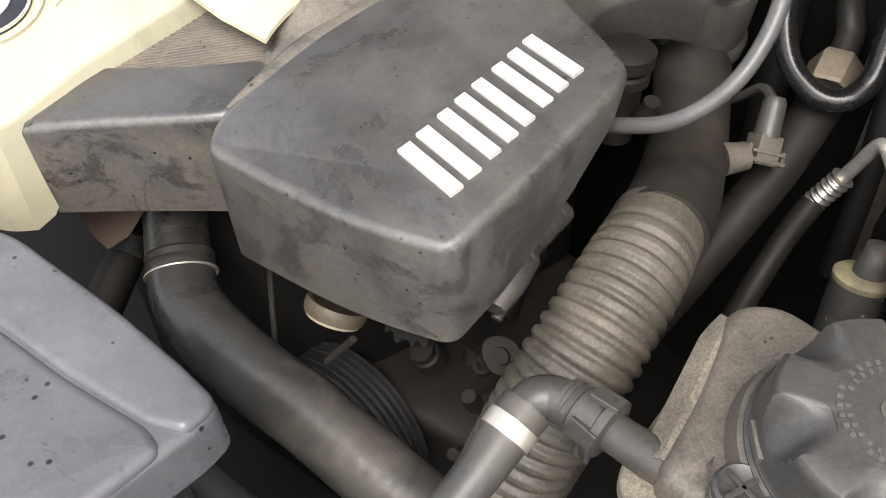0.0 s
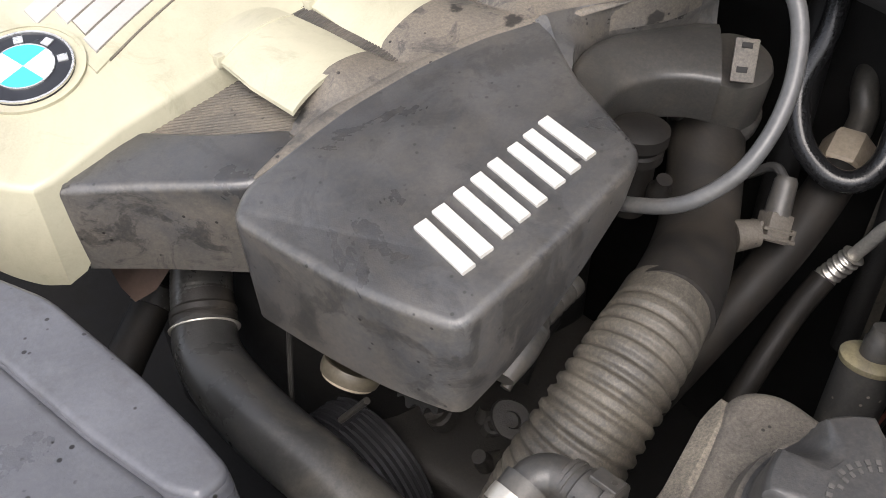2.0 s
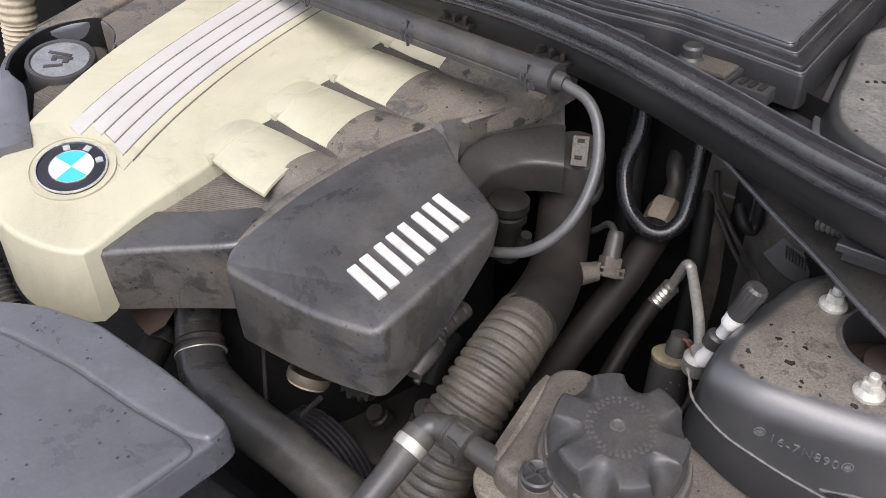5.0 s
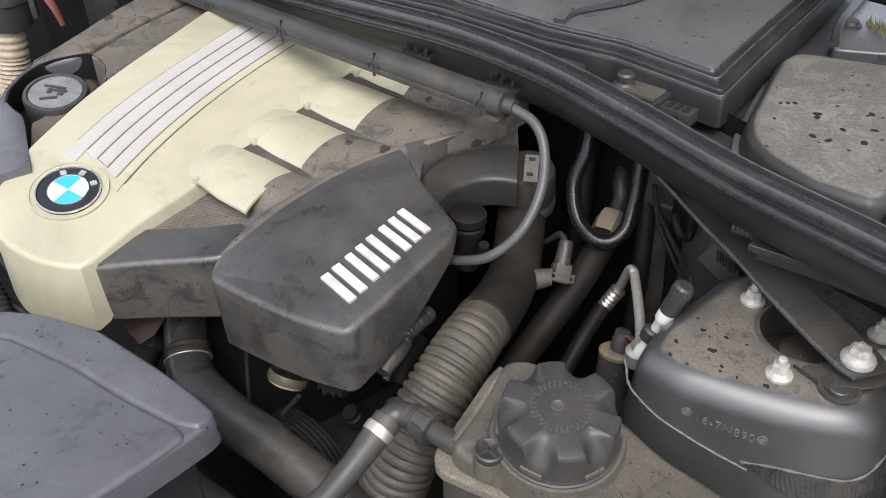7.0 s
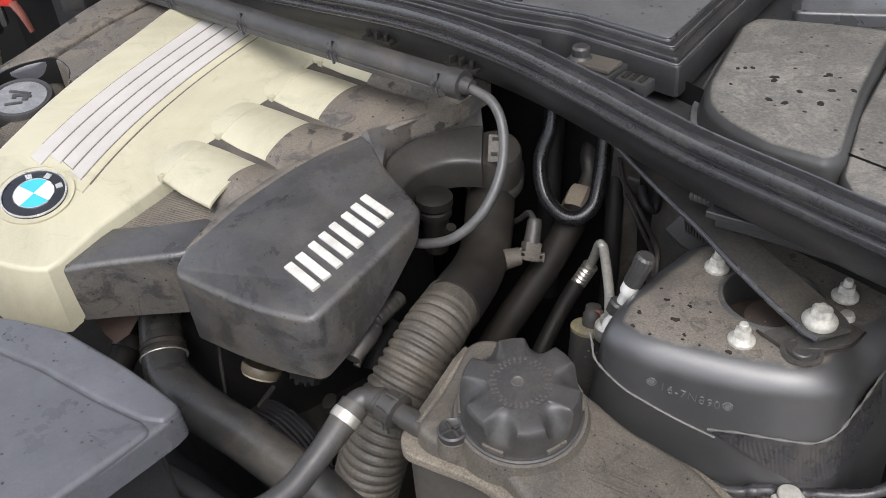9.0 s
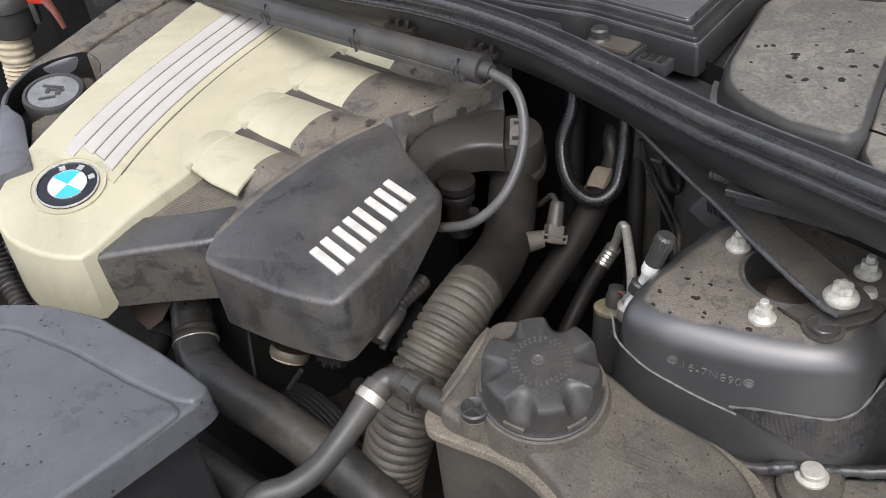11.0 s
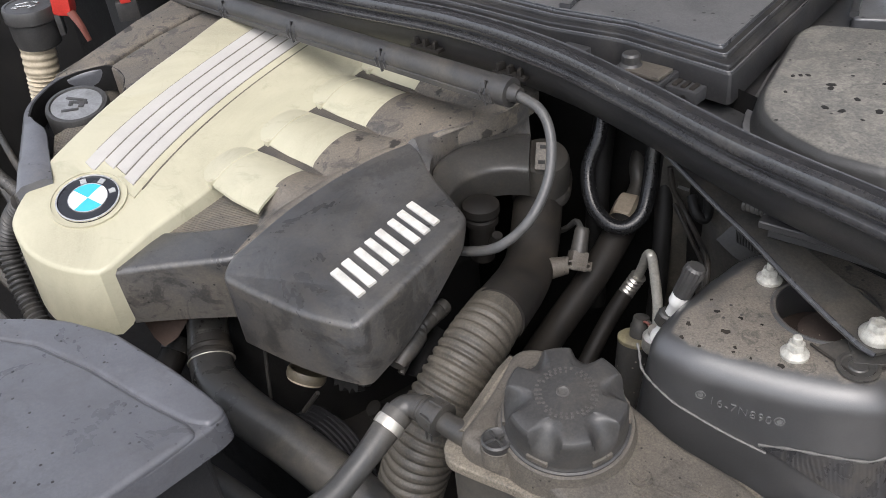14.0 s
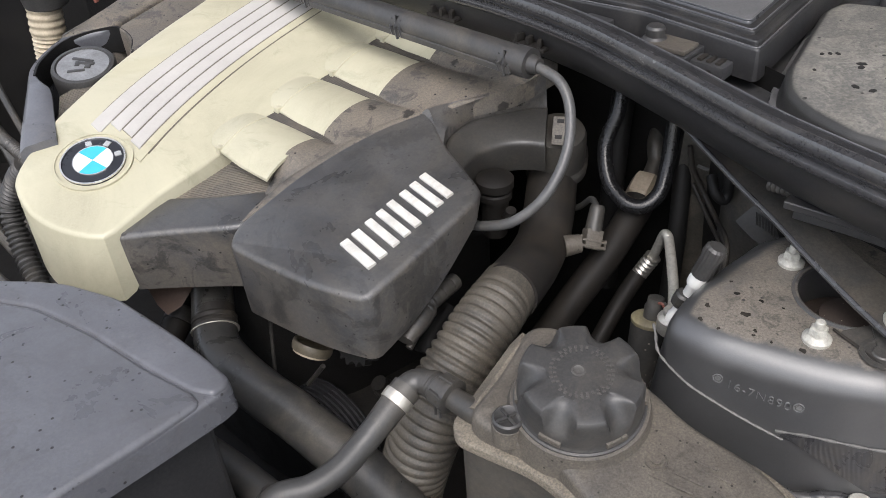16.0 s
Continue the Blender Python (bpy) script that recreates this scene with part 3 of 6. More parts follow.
def ribbed(name, outline, direction, z, parent=None, mat=M_RIBBED):
    """A ribbed mat inside a convex (u, v) outline, ribs along a direction."""
    d = Vector(direction).normalized()
    n = Vector((-d.y, d.x))
    pts = [Vector(p) for p in outline]
    lo, hi = min(p.dot(n) for p in pts), max(p.dot(n) for p in pts)
    bm = bmesh.new()
    count = int((hi - lo) / 0.0028)
    for k in range(count):
        w = lo + (k + 0.5) * (hi - lo) / count
        cut = []
        for a, b in zip(pts, pts[1:] + pts[:1]):
            fa, fb = a.dot(n) - w, b.dot(n) - w
            if fa * fb < 0:
                cut.append(a + (b - a) * (fa / (fa - fb)))
        if len(cut) == 2:
            ends_ = sorted(cut, key=lambda q: q.dot(d))
            line = [Q(q.x, q.y, z(q.x, q.y)) for q in ends_]
            sweep(bm, line, 0.0013, 6)
    base_pts = [Q(q.x, q.y, z(q.x, q.y) - 0.0005) for q in pts]
    rings(bm, [[p - Vector((0, 0, 0.006)) for p in base_pts], base_pts])
    return tagged(part(name, bm, mat, parent, "dusty grey ribbed mat"), kind="stuff")


ribbed("ribbed_mat", [(0.0, 0.07), (0.09, 0.07), (0.14, 0.10), (0.14, 0.17), (0.06, 0.15)], (0.75, 0.66), lambda u, v: 1.1575 + 0.12 * u, cover)
ribbed("ribbed_mat", [(0.12, 0.06), (0.34, 0.05), (0.36, 0.17), (0.12, 0.17)], (1, 0.12), lambda u, v: 1.1718 + 0.15 * u, cover, M_GRILLE)

# ---- dark intake resonator with the raised lettering plate ----
def zb(u, v):
    return 1.183 + 0.196 * u - 0.087 * v


reso = base("intake_resonator", Q(0.1, 0.25, 1.09), "dusty black plastic intake resonator box with duct arm", "air intake box")
front_edge = [(0.036, 0.176), (0.0185, 0.1885), (0.0270, 0.2515), (0.0360, 0.2912), (0.0500, 0.3285), (0.12, 0.3295), (0.1905, 0.3280), (0.2040, 0.2935), (0.2140, 0.262), (0.244, 0.214), (0.202, 0.193), (0.155, 0.180), (0.105, 0.173)]
top = [Q(u, v, zb(u, v)) for u, v in front_edge]
rads = [0.010, 0.008, 0.03, 0.03, 0.010, 0.03, 0.012, 0.02, 0.02, 0.014, 0.01, 0.01, 0.01]
loop = rounded(top, rads, 6)
lowz = []
for q in loop:
    u = (q.x + 0.24) * UX + (q.y - 0.496) * UY
    lowz.append(1.094 + max(0.0, u - 0.06) ** 1.5 * 1.6)
bm = bmesh.new()
slab(bm, loop, lowz, 0.006, 6, -0.003)
part("resonator_box", bm, M_BLACK, reso)
# duct arm
arm = [(-0.0312, 0.0838), (0.004, 0.1205), (0.0405, 0.163), (0.075, 0.190), (0.10, 0.165), (0.092, 0.143), (0.060, 0.112), (0.028, 0.068), (0.0, 0.060)]
bm = bmesh.new()
slab(bm, rounded([Q(u, v, 1.162 + 0.09 * u) for u, v in arm], [0.002, 0.03, 0.01, 0.01, 0.01, 0.01, 0.02, 0.006, 0.004], 4), 1.0955, 0.006, 5, -0.002)
part("duct_arm", bm, M_BLACK, reso)
# dusty shoulder between the ridge and the tabs
ridge = spline([Q(u, v, zb(u, v)) for u, v in [(0.037, 0.177), (0.064, 0.175), (0.105, 0.174), (0.155, 0.181), (0.202, 0.194), (0.2500, 0.219), (0.281, 0.242), (0.3085, 0.262), (0.345, 0.272), (0.38, 0.277)]], 24)
bm = bmesh.new()
loops = []
for i in range(131):
    u = 0.050 + 0.310 * i / 130
    k = min(range(len(ridge)), key=lambda n: abs((ridge[n].x + 0.24) * UX + (ridge[n].y - 0.496) * UY - u))
    vr = (ridge[k].x + 0.24) * VX + (ridge[k].y - 0.496) * VY
    slot = not any(f - 0.002 <= u <= r + 0.002 for f, r in zip(FRONT, REAR))
    vi = 0.150 if not slot else 0.166
    vi = min(vi, vr - 0.01) if u > FRONT[0] else 0.152
    row = []
    for j in range(11):
        t = j / 10
        v = vi + (vr - vi) * t
        up = t * t * (3 - 2 * t)
        lift = min(1, max(0, (u - 0.078) / 0.045))
        lift = lift * lift * (3 - 2 * lift)
        full = (barrel(u) + 0.0035) * (1 - up) + (zb(u, v) + 0.0005) * up
        row.append(Q(u, v, full * lift + (1.159 + 0.15 * u) * (1 - lift)))
    loops.append([row[0] - Vector((0, 0, 0.012))] + row + [row[-1] - Vector((0, 0, 0.02))])
rings(bm, loops[34:])
part("shoulder", bm, M_SHOULDER, reso, "heavily dusted shoulder of the intake box", angle=45)
bm = bmesh.new()
rings(bm, loops[15:35])
part("duct_shoulder", bm, M_SHOULDER, reso, angle=45)
bm = bmesh.new()
loops = []
crest = ridge[6:150]
for i, p in enumerate(crest):
    way = (crest[min(i + 1, len(crest) - 1)] - crest[max(i - 1, 0)]).normalized()
    side = way.cross(Vector((0, 0, 1))).normalized()
    grown = min(1.0, 0.1 + i / 40, 0.1 + (len(crest) - 1 - i) / 45)
    loops.append([p + side * w * grown + Vector((0, 0, h * grown - 0.0004)) for w, h in ((-0.0075, -0.0050), (-0.0062, -0.0006), (-0.0035, 0.0008), (-0.0012, 0.0014), (0.0012, 0.0014), (0.0040, 0.0007), (0.0070, -0.0006), (0.0085, -0.0050))])
rings(bm, loops)
part("ridge_edge", bm, M_SHOULDER, reso, "dust-covered ridge", angle=60)
# elbow towards the intake pipe: broad flat-topped duct with an undercut front lip
lip_line = spline([Q(u, v, 1.183) for u, v in [(0.203, 0.287), (0.2200, 0.2775), (0.245, 0.2725), (0.269, 0.2795), (0.285, 0.293), (0.2945, 0.311)]], 6)
back_line = spline([Q(u, v, 1.193) for u, v in [(0.214, 0.258), (0.2370, 0.2425), (0.266, 0.2372), (0.300, 0.245), (0.324, 0.261), (0.3395, 0.279)]], 6)
bm = bmesh.new()
loops = []
for a, b in zip(lip_line, back_line):
    w = b - a
    loops.append([a + w * s + Vector((0, 0, h)) for s, h in ((0.16, -0.036), (0.05, -0.018), (0.008, -0.006), (-0.01, -0.0022), (0.0, 0.0), (0.03, 0.0014), (0.12, 0.0026), (0.3, 0.0046), (0.55, 0.0056), (0.8, 0.0044), (0.95, 0.0014), (1.0, -0.002), (1.0, -0.036))])
rings(bm, loops)
part("elbow", bm, M_ELBOW, reso, "curved elbow of the intake box", angle=50)
top_line = spline([Q(u, v, zb(u, v) - 0.002) for u, v in [(0.222, 0.203), (0.2430, 0.215), (0.2680, 0.232), (0.295, 0.2515), (0.320, 0.2655), (0.345, 0.272)]], 6)
bm = bmesh.new()
loops = []
for i, (a, b) in enumerate(zip(top_line, back_line)):
    f = i / (len(top_line) - 1)
    row = []
    for k in range(9):
        share = k / 8
        sink = min(1.0, max(0.0, (f - 0.04 - 0.22 * (1 - share)) / 0.5))
        sink = sink * sink * (3 - 2 * sink)
        q = a.lerp(b, share)
        qu, qv = (q.x + 0.24) * UX + (q.y - 0.496) * UY, (q.x + 0.24) * VX + (q.y - 0.496) * VY
        low = q.z + 0.001 - 0.005 * share - 0.009 * math.sin(math.pi * share) ** 0.8
        q.z = (zb(qu, qv) - 0.002 + 0.0035 * min(1.0, f * 5)) * (1 - sink) + low * sink
        row.append(q)
    b = row[-1]
    loops.append(row + [b - Vector((0, 0, 0.02)), a - Vector((0, 0, 0.03))])
rings(bm, loops)
part("throat", bm, M_BLACK, reso, "hollow between the ridge and the elbow", angle=60)
# raised chrome bars in place of the lettering
UU = Vector((UX, UY, 0.196)).normalized()
VV = Vector((VX, VY, -0.087)).normalized()
NN = VV.cross(UU).normalized()
for u0, lean, long_, wide in ((0.0775, 0.0, 0.0385, 0.0085), (0.0905, 0.0, 0.0385, 0.0085), (0.1055, -0.0, 0.0385, 0.0075), (0.1185, 0.0, 0.0385, 0.0075), (0.1315, 0.0, 0.0385, 0.0075), (0.1465, 0.0, 0.037, 0.0075), (0.159, 0.0, 0.037, 0.0075), (0.1715, 0.0, 0.037, 0.0075)):
    vm = 0.2895
    um = u0 - 0.1 * (vm - 0.29)
    c = Q(um, vm, zb(um, vm))
    bm = bmesh.new()
    a = VV * (long_ / 2) - UU * (long_ / 2) * 0.11
    line = [c - a, c + a]
    strip(bm, [p + NN * 0.0008 for p in line], wide, 0.0032, up=NN, r=0.35)
    part("raised_bar", bm, M_LETTER, reso, "raised chrome bar")
# ---- lower left lid ----
lid = base("filter_housing", (-0.15, 0.2, 1.05), "slate grey plastic housing with stepped lid", "air filter box")
far = [(-0.50, 0.36), (-0.30, 0.366), (-0.256, 0.363), (-0.225, 0.357), (-0.174, 0.335), (-0.113, 0.287), (-0.078, 0.256), (-0.058, 0.236)]
groove = [(-0.50, 0.350), (-0.30, 0.343), (-0.239, 0.3255), (-0.181, 0.2915), (-0.124, 0.2500), (-0.0850, 0.2255)]
near_edge = [(-0.0655, 0.2235), (-0.104, 0.1835), (-0.150, 0.138), (-0.30, 0.0), (-0.50, 0.0)]
outline = far + near_edge
rads = [0.01] * 7 + [0.010, 0.012, 0.03, 0.05, 0.03, 0.02]


def flat_at(pts, z):
    return [Vector((x, y, z)) for x, y in pts]


bm = bmesh.new()
slab(bm, rounded(flat_at(outline, 1.1532), rads, 5), 1.127, 0.0055, 5, 0.001)
part("lid", bm, M_SLATE, lid)
border = far + [(-0.0690, 0.2215)] + groove[::-1]
bm = bmesh.new()
slab(bm, rounded(inset(flat_at(border, 1.1556), 0.0001), [0.01] * 7 + [0.012, 0.004, 0.003] + [0.006] * 5, 5), 1.1475, 0.0045, 6)
part("lid_border", bm, M_SLATE, lid)
inner_lid = groove + [(-0.0750, 0.2150)] + near_edge[1:]
bm = bmesh.new()
slab(bm, rounded(inset(flat_at(inner_lid, 1.1557), 0.0002), [0.006] * 5 + [0.002, 0.009, 0.03, 0.05, 0.03, 0.02], 5), 1.1475, 0.0050, 6)
part("lid_panel", bm, M_SLATE, lid)
bm = bmesh.new()
slab(bm, rounded(inset(flat_at(outline, 1.126), 0.022), rads, 5), 0.80, 0.004, 3)
part("housing_body", bm, M_FILTER, lid, "black housing body below the lid")
# ---- intake pipe and corrugated hose ----
hose = base("intake_hose", (0.144, 0.369, 1.0), "dusty corrugated rubber air intake hose", "air hose")
bm = bmesh.new()
line = spline([(0.150, 0.385, 1.108), (0.1375, 0.3625, 1.107), (0.1208, 0.3380, 1.099), (0.103, 0.316, 1.083), (0.085, 0.299, 1.058), (0.069, 0.288, 1.022), (0.055, 0.285, 0.975), (0.045, 0.28, 0.93)], 48)
sweep(bm, line, lambda t: 0.0268 + 0.0032 * min(1, t * 2.0) + (0.0008 - 0.0017 * max(0.0, 0.35 - math.cos(t * 2 * math.pi * 31)) ** 1.2) * max(0.0, min(1, (t - 0.055) * 14)), 36)
part("corrugated_section", bm, M_HOSE, hose, angle=60)
bm = bmesh.new()
line = spline([(0.1475, 0.3755, 1.1095), (0.160, 0.402, 1.105), (0.172, 0.432, 1.098), (0.184, 0.468, 1.094), (0.192, 0.500, 1.102), (0.1975, 0.530, 1.114), (0.202, 0.556, 1.125)], 10)
sweep(bm, line, lambda t: 0.0272 - 0.0017 * min(1, t * 2.0), 32)
part("smooth_pipe", bm, M_PIPE, hose)

# ---- radiator hose ----
rad = base("radiator_hose", (-0.1, 0.38, 1.0), "thick black rubber radiator hose with woven sheen", "coolant hose")
bm = bmesh.new()
line = spline([(-0.151, 0.478, 1.060), (-0.148, 0.456, 1.047), (-0.144, 0.436, 1.036), (-0.135, 0.408, 1.028), (-0.113, 0.380, 1.024), (-0.083, 0.352, 1.0205), (-0.048, 0.325, 1.016), (-0.003, 0.288, 1.006), (0.036, 0.255, 0.996), (0.07, 0.22, 0.98)], 24)
sweep(bm, line, lambda t: 0.0206 + 0.0026 * min(1, t * 3.0) - 0.001 * t + 0.00012 * math.sin(t * 700), 40)
part("rubber_tube", bm, M_RADHOSE, rad, angle=60)
bm = bmesh.new()
lathe(bm, (-0.1420, 0.4290, 1.0325), (-0.19, 0.83, 0.44), [(0.0212, 0.000), (0.0226, 0.001), (0.0226, 0.005), (0.0220, 0.006), (0.0228, 0.007), (0.0228, 0.011), (0.0212, 0.013), (0.0205, 0.034), (0.016, 0.034)], 36)
part("collar", bm, M_PIPE, rad, "black plastic collar")
bm = bmesh.new()
lathe(bm, (-0.1411, 0.4248, 1.0303), (-0.19, 0.83, 0.44), [(0.0222, 0.0022), (0.0240, 0.0026), (0.0240, 0.0036), (0.0222, 0.0040)], 36)
part("spring_clip", bm, M_CLAMP, rad, "thin bright spring clip")
# collar, clip and bands of the intake pipe
top_at, top_way = Vector((0.2035, 0.556, 1.126)), Vector((0.14, 0.86, 0.45)).normalized()
bm = bmesh.new()
lathe(bm, top_at, top_way, [(0.0268, -0.012), (0.0295, -0.010), (0.0300, -0.004), (0.0288, -0.002), (0.0288, 0.001), (0.0325, 0.004), (0.0330, 0.012), (0.0320, 0.020), (0.029, 0.024)], 36)
part("collar", bm, M_RUBBER, hose, "black rubber collar")
stub_way = Vector((0.02, -0.26, 0.96)).normalized()
bm = bmesh.new()
lathe(bm, (0.2045, 0.5520, 1.128), stub_way, [(0.0280, -0.004), (0.0305, -0.002), (0.0310, 0.006), (0.0295, 0.009), (0.0280, 0.011), (0.0276, 0.030), (0.0270, 0.044), (0.0250, 0.049), (0.020, 0.051), (0.001, 0.0515)], 40)
part("spigot", bm, M_ELBOW, hose, "dusty brown spigot at the elbow")
clip_turn = Matrix.Rotation(radians(-12), 4, "Z") @ Matrix.Rotation(radians(-38), 4, "X")
bm = bmesh.new()
box(bm, (0.2035, 0.513, 1.190), (0.0145, 0.004, 0.027), 0, 0.0012, clip_turn)
clip = part("clip", bm, M_TANK, hose, "dusty brown retaining clip")
for dx, dz in ((0.0, 0.009), (-0.001, -0.006)):
    bm = bmesh.new()
    box(bm, Vector((0.2035, 0.513, 1.190)) + clip_turn.to_3x3() @ Vector((dx, -0.002, dz)), (0.0065, 0.002, 0.0035), 0, 0.0003, clip_turn)
    part("clip_slot", bm, M_HOLE, clip, "flat dark patch for a clip slot")
# air sensor plugged into the pipe
sensor = base("air_sensor", (0.2305, 0.4645, 1.09), "dusty grey air temperature sensor with plug", "sensor")
way = Vector((0.006, 0.0155, 0.021)).normalized()
side = way.cross(Vector((0.2, -1, 0.3))).normalized()
deep = way.cross(side)
frame3 = Matrix((side, deep, way)).transposed().to_4x4()


def sensor_block(at, size, r=0.0012):
    bm = bmesh.new()
    box(bm, (0, 0, 0), size, 0, r)
    bmesh.ops.transform(bm, matrix=Matrix.Translation(at) @ frame3, verts=bm.verts)
    return bm


mid = Vector((0.2305, 0.4635, 1.0985))
bm = bmesh.new()
sweep(bm, [Vector((0.203, 0.455, 1.098)), Vector((0.219, 0.458, 1.098))], lambda t: 0.0108 - 0.002 * t, 20)
part("flange", bm, M_TANK, sensor)
part("housing", sensor_block(mid, (0.0165, 0.0150, 0.0190)), M_TANK, sensor)
part("collar", sensor_block(mid - way * 0.007, (0.0255, 0.0170, 0.0028), 0.0008), M_TANK, sensor)
part("collar", sensor_block(mid - way * 0.0015, (0.0235, 0.0165, 0.0022), 0.0006), M_TANK, sensor)
part("locking_lug", sensor_block(mid - way * 0.005 - side * 0.0125, (0.0030, 0.0120, 0.0150), 0.0008), M_TANK, sensor)
part("locking_lug", sensor_block(mid - way * 0.004 + side * 0.0125, (0.0026, 0.0110, 0.0100), 0.0008), M_TANK, sensor)
bm = bmesh.new()
sweep(bm, [mid + way * (0.008 + 0.0028 * k) for k in range(10)], lambda t: (0.0084 - 0.0012 * t) * (1 if t < 0.9 else 0.8), 18)
part("boot", bm, M_ELBOW, sensor, "grey rubber boot")
bm = bmesh.new()
sweep(bm, spline([mid + way * 0.030, (0.2335, 0.497, 1.122), (0.2245, 0.517, 1.100), (0.21, 0.54, 1.08)], 6), 0.0032, 8)
part("lead", bm, M_RUBBER, sensor)

# vacuum canister tucked behind the resonator
can = base("vacuum_canister", (0.145, 0.478, 1.10), "dusty black vacuum canister behind the intake box", "canister")
bm = bmesh.new()
lathe(bm, (0.139, 0.480, 1.10), (0.02, 0.0, 1), [(0.012, 0), (0.013, 0.02), (0.013, 0.040), (0.0165, 0.042), (0.0165, 0.048), (0.015, 0.050), (0.018, 0.054), (0.018, 0.062), (0.012, 0.066), (0.001, 0.066)], 32)
part("can", bm, M_DARKHOSE, can)
bm = bmesh.new()
lathe(bm, (0.152, 0.462, 1.122), (0.1, -0.3, 1), [(0.0065, 0), (0.0075, 0.004), (0.0075, 0.010), (0.005, 0.014), (0.005, 0.02), (0.001, 0.02)], 16)
part("nipple", bm, M_DARKHOSE, can)

# thin shield edge and connector under the resonator
conn = base("wiring_connector", (0.0900, 0.3810, 1.0720), "dusty grey wiring connector with taped cable", "connector")
bm = bmesh.new()
sweep(bm, spline([(0.0740, 0.3780, 1.0950), (0.0870, 0.3945, 1.0965), (0.1000, 0.4110, 1.0970)], 8), lambda t: 0.0082 + 0.0005 * math.sin(t * 60), 14)
part("taped_cable", bm, M_ELBOW, conn, "dusty taped cable")
bm = bmesh.new()
sweep(bm, spline([(0.0560, 0.3450, 1.0860), (0.0640, 0.3610, 1.0910), (0.0745, 0.3790, 1.0945)], 6), lambda t: 0.0080 + 0.0050 * math.sin(math.pi * t * 0.8), 14, flat=0.8)
part("plug_body", bm, M_ELBOW, conn)
bm = bmesh.new()
sweep(bm, [Vector((0.0585, 0.3475, 1.0740)), Vector((0.0690, 0.3640, 1.0830))], 0.0034, 12)
part("latch", bm, M_ELBOW, conn)
bm = bmesh.new()
sweep(bm, [Vector((0.0700, 0.3710, 1.0920)), Vector((0.0740, 0.3770, 1.0945))], 0.0118, 16, flat=0.8)
part("locking_ring", bm, M_ELBOW, conn)

# loom channel across the rear of the engine, with clips and cable
tube_line = [Q(0.277, v, 1.271) for v in (-0.30, -0.14, 0.0, 0.16, 0.300)]
loom = base("cable_channel", Q(0.262, 0.1, 1.25), "long black plastic cable channel with clips", "cable channel")
bm = bmesh.new()
sweep(bm, spline(tube_line, 4), 0.0126, 24)
part("channel", bm, M_CHANNEL, loom)
bm = bmesh.new()
strip(bm, [Q(0.266, v, 1.2645) for v in (-0.3, 0.0, 0.296)], 0.004, 0.006, up=(0, 0, 1))
part("lower_lip", bm, M_CHANNEL, loom)
bm = bmesh.new()
sweep(bm, [Q(0.277, 0.292, 1.271), Q(0.277, 0.300, 1.271), Q(0.2772, 0.309, 1.271)], 0.0136, 20)
part("end_cap", bm, M_CHANNEL, loom)
bm = bmesh.new()
sweep(bm, [Q(0.2772, 0.308, 1.271), Q(0.2775, 0.318, 1.271)], lambda t: 0.0088 - 0.002 * t, 18)
part("gland", bm, M_CHANNEL, loom)
for v in (-0.115, 0.012, 0.152, 0.288):
    for dv in (-0.006, 0.0, 0.006):
        bm = bmesh.new()
        lean = 0.004 if dv else 0.0
        strip(bm, [Q(0.2675, v + dv, 1.2815 - lean), Q(0.2635, v + dv, 1.271), Q(0.2650, v + dv + 0.001, 1.259 + lean)], 0.0026, 0.0026, up=(0.2, 0.2, 1))
        part("clip_tongue", bm, M_COWL, loom)
bm = bmesh.new()
sweep(bm, spline([Q(0.277, 0.314, 1.271), (0.197, 0.466, 1.265), (0.2045, 0.449, 1.250), (0.203, 0.431, 1.227), (0.193, 0.414, 1.205), (0.176, 0.402, 1.185), (0.152, 0.402, 1.166), (0.128, 0.418, 1.152), (0.112, 0.44, 1.14)], 10), 0.0046, 16)
single("cable", bm, M_RUBBER_GREY, "grey rubber cable looping down from the channel", "cable")

# clips between channel and seal


def channel_clip(at):
    ob = base("panel_clip", at, "dusty black plastic panel clip on the cowl edge", "clip", "panel clips on the cowl")
    bm = bmesh.new()
    box(bm, at, (0.038, 0.012, 0.004), -0.72, 0.001)
    part("plate", bm, M_PIPE, ob)
    for k in (-1, 0, 1):
        bm = bmesh.new()
        box(bm, Vector(at) + Vector((0.733, -0.68, 0)) * (0.012 * k) + Vector((0, 0, 0.005)), (0.004, 0.010, 0.009), -0.72 + 0.3 * k, 0.0008)
        part("prong", bm, M_PIPE, ob)
    return ob


first = channel_clip(Vector((0.097, 0.629, 1.262)))
for p in ((0.178, 0.548, 1.262), (-0.018, 0.734, 1.262), (-0.13, 0.83, 1.262)):
    copy_thing(first, Matrix.Translation(p))

# ---- behind the seal: filter box, bracket, weathered lid ----
mic = base("cabin_filter_housing", (0.3, 0.6, 1.262), "black plastic cabin filter housing with ribbed rim", "filter housing")
lid_top = [(-0.15, 0.93), (0.012, 0.757), (0.122, 0.679), (0.217, 0.585), (0.2790, 0.541), (0.3560, 0.4515), (0.415, 0.529), (0.524, 0.667), (0.62, 0.79), (0.62, 1.0), (0.1, 1.15)]
bm = bmesh.new()
slab(bm, rounded(flat_at(lid_top, 1.290), 0.006, 3), 1.262, 0.003, 3, 0.002)
part("housing", bm, M_FILTER, mic)
for k, (d, z) in enumerate(((0.004, 1.2945), (0.011, 1.2985))):
    bm = bmesh.new()
    slab(bm, rounded(inset(flat_at(lid_top, z), d), 0.006, 3), z - 0.006, 0.002, 3)
    part("rim_step", bm, M_FILTER, mic)
bm = bmesh.new()
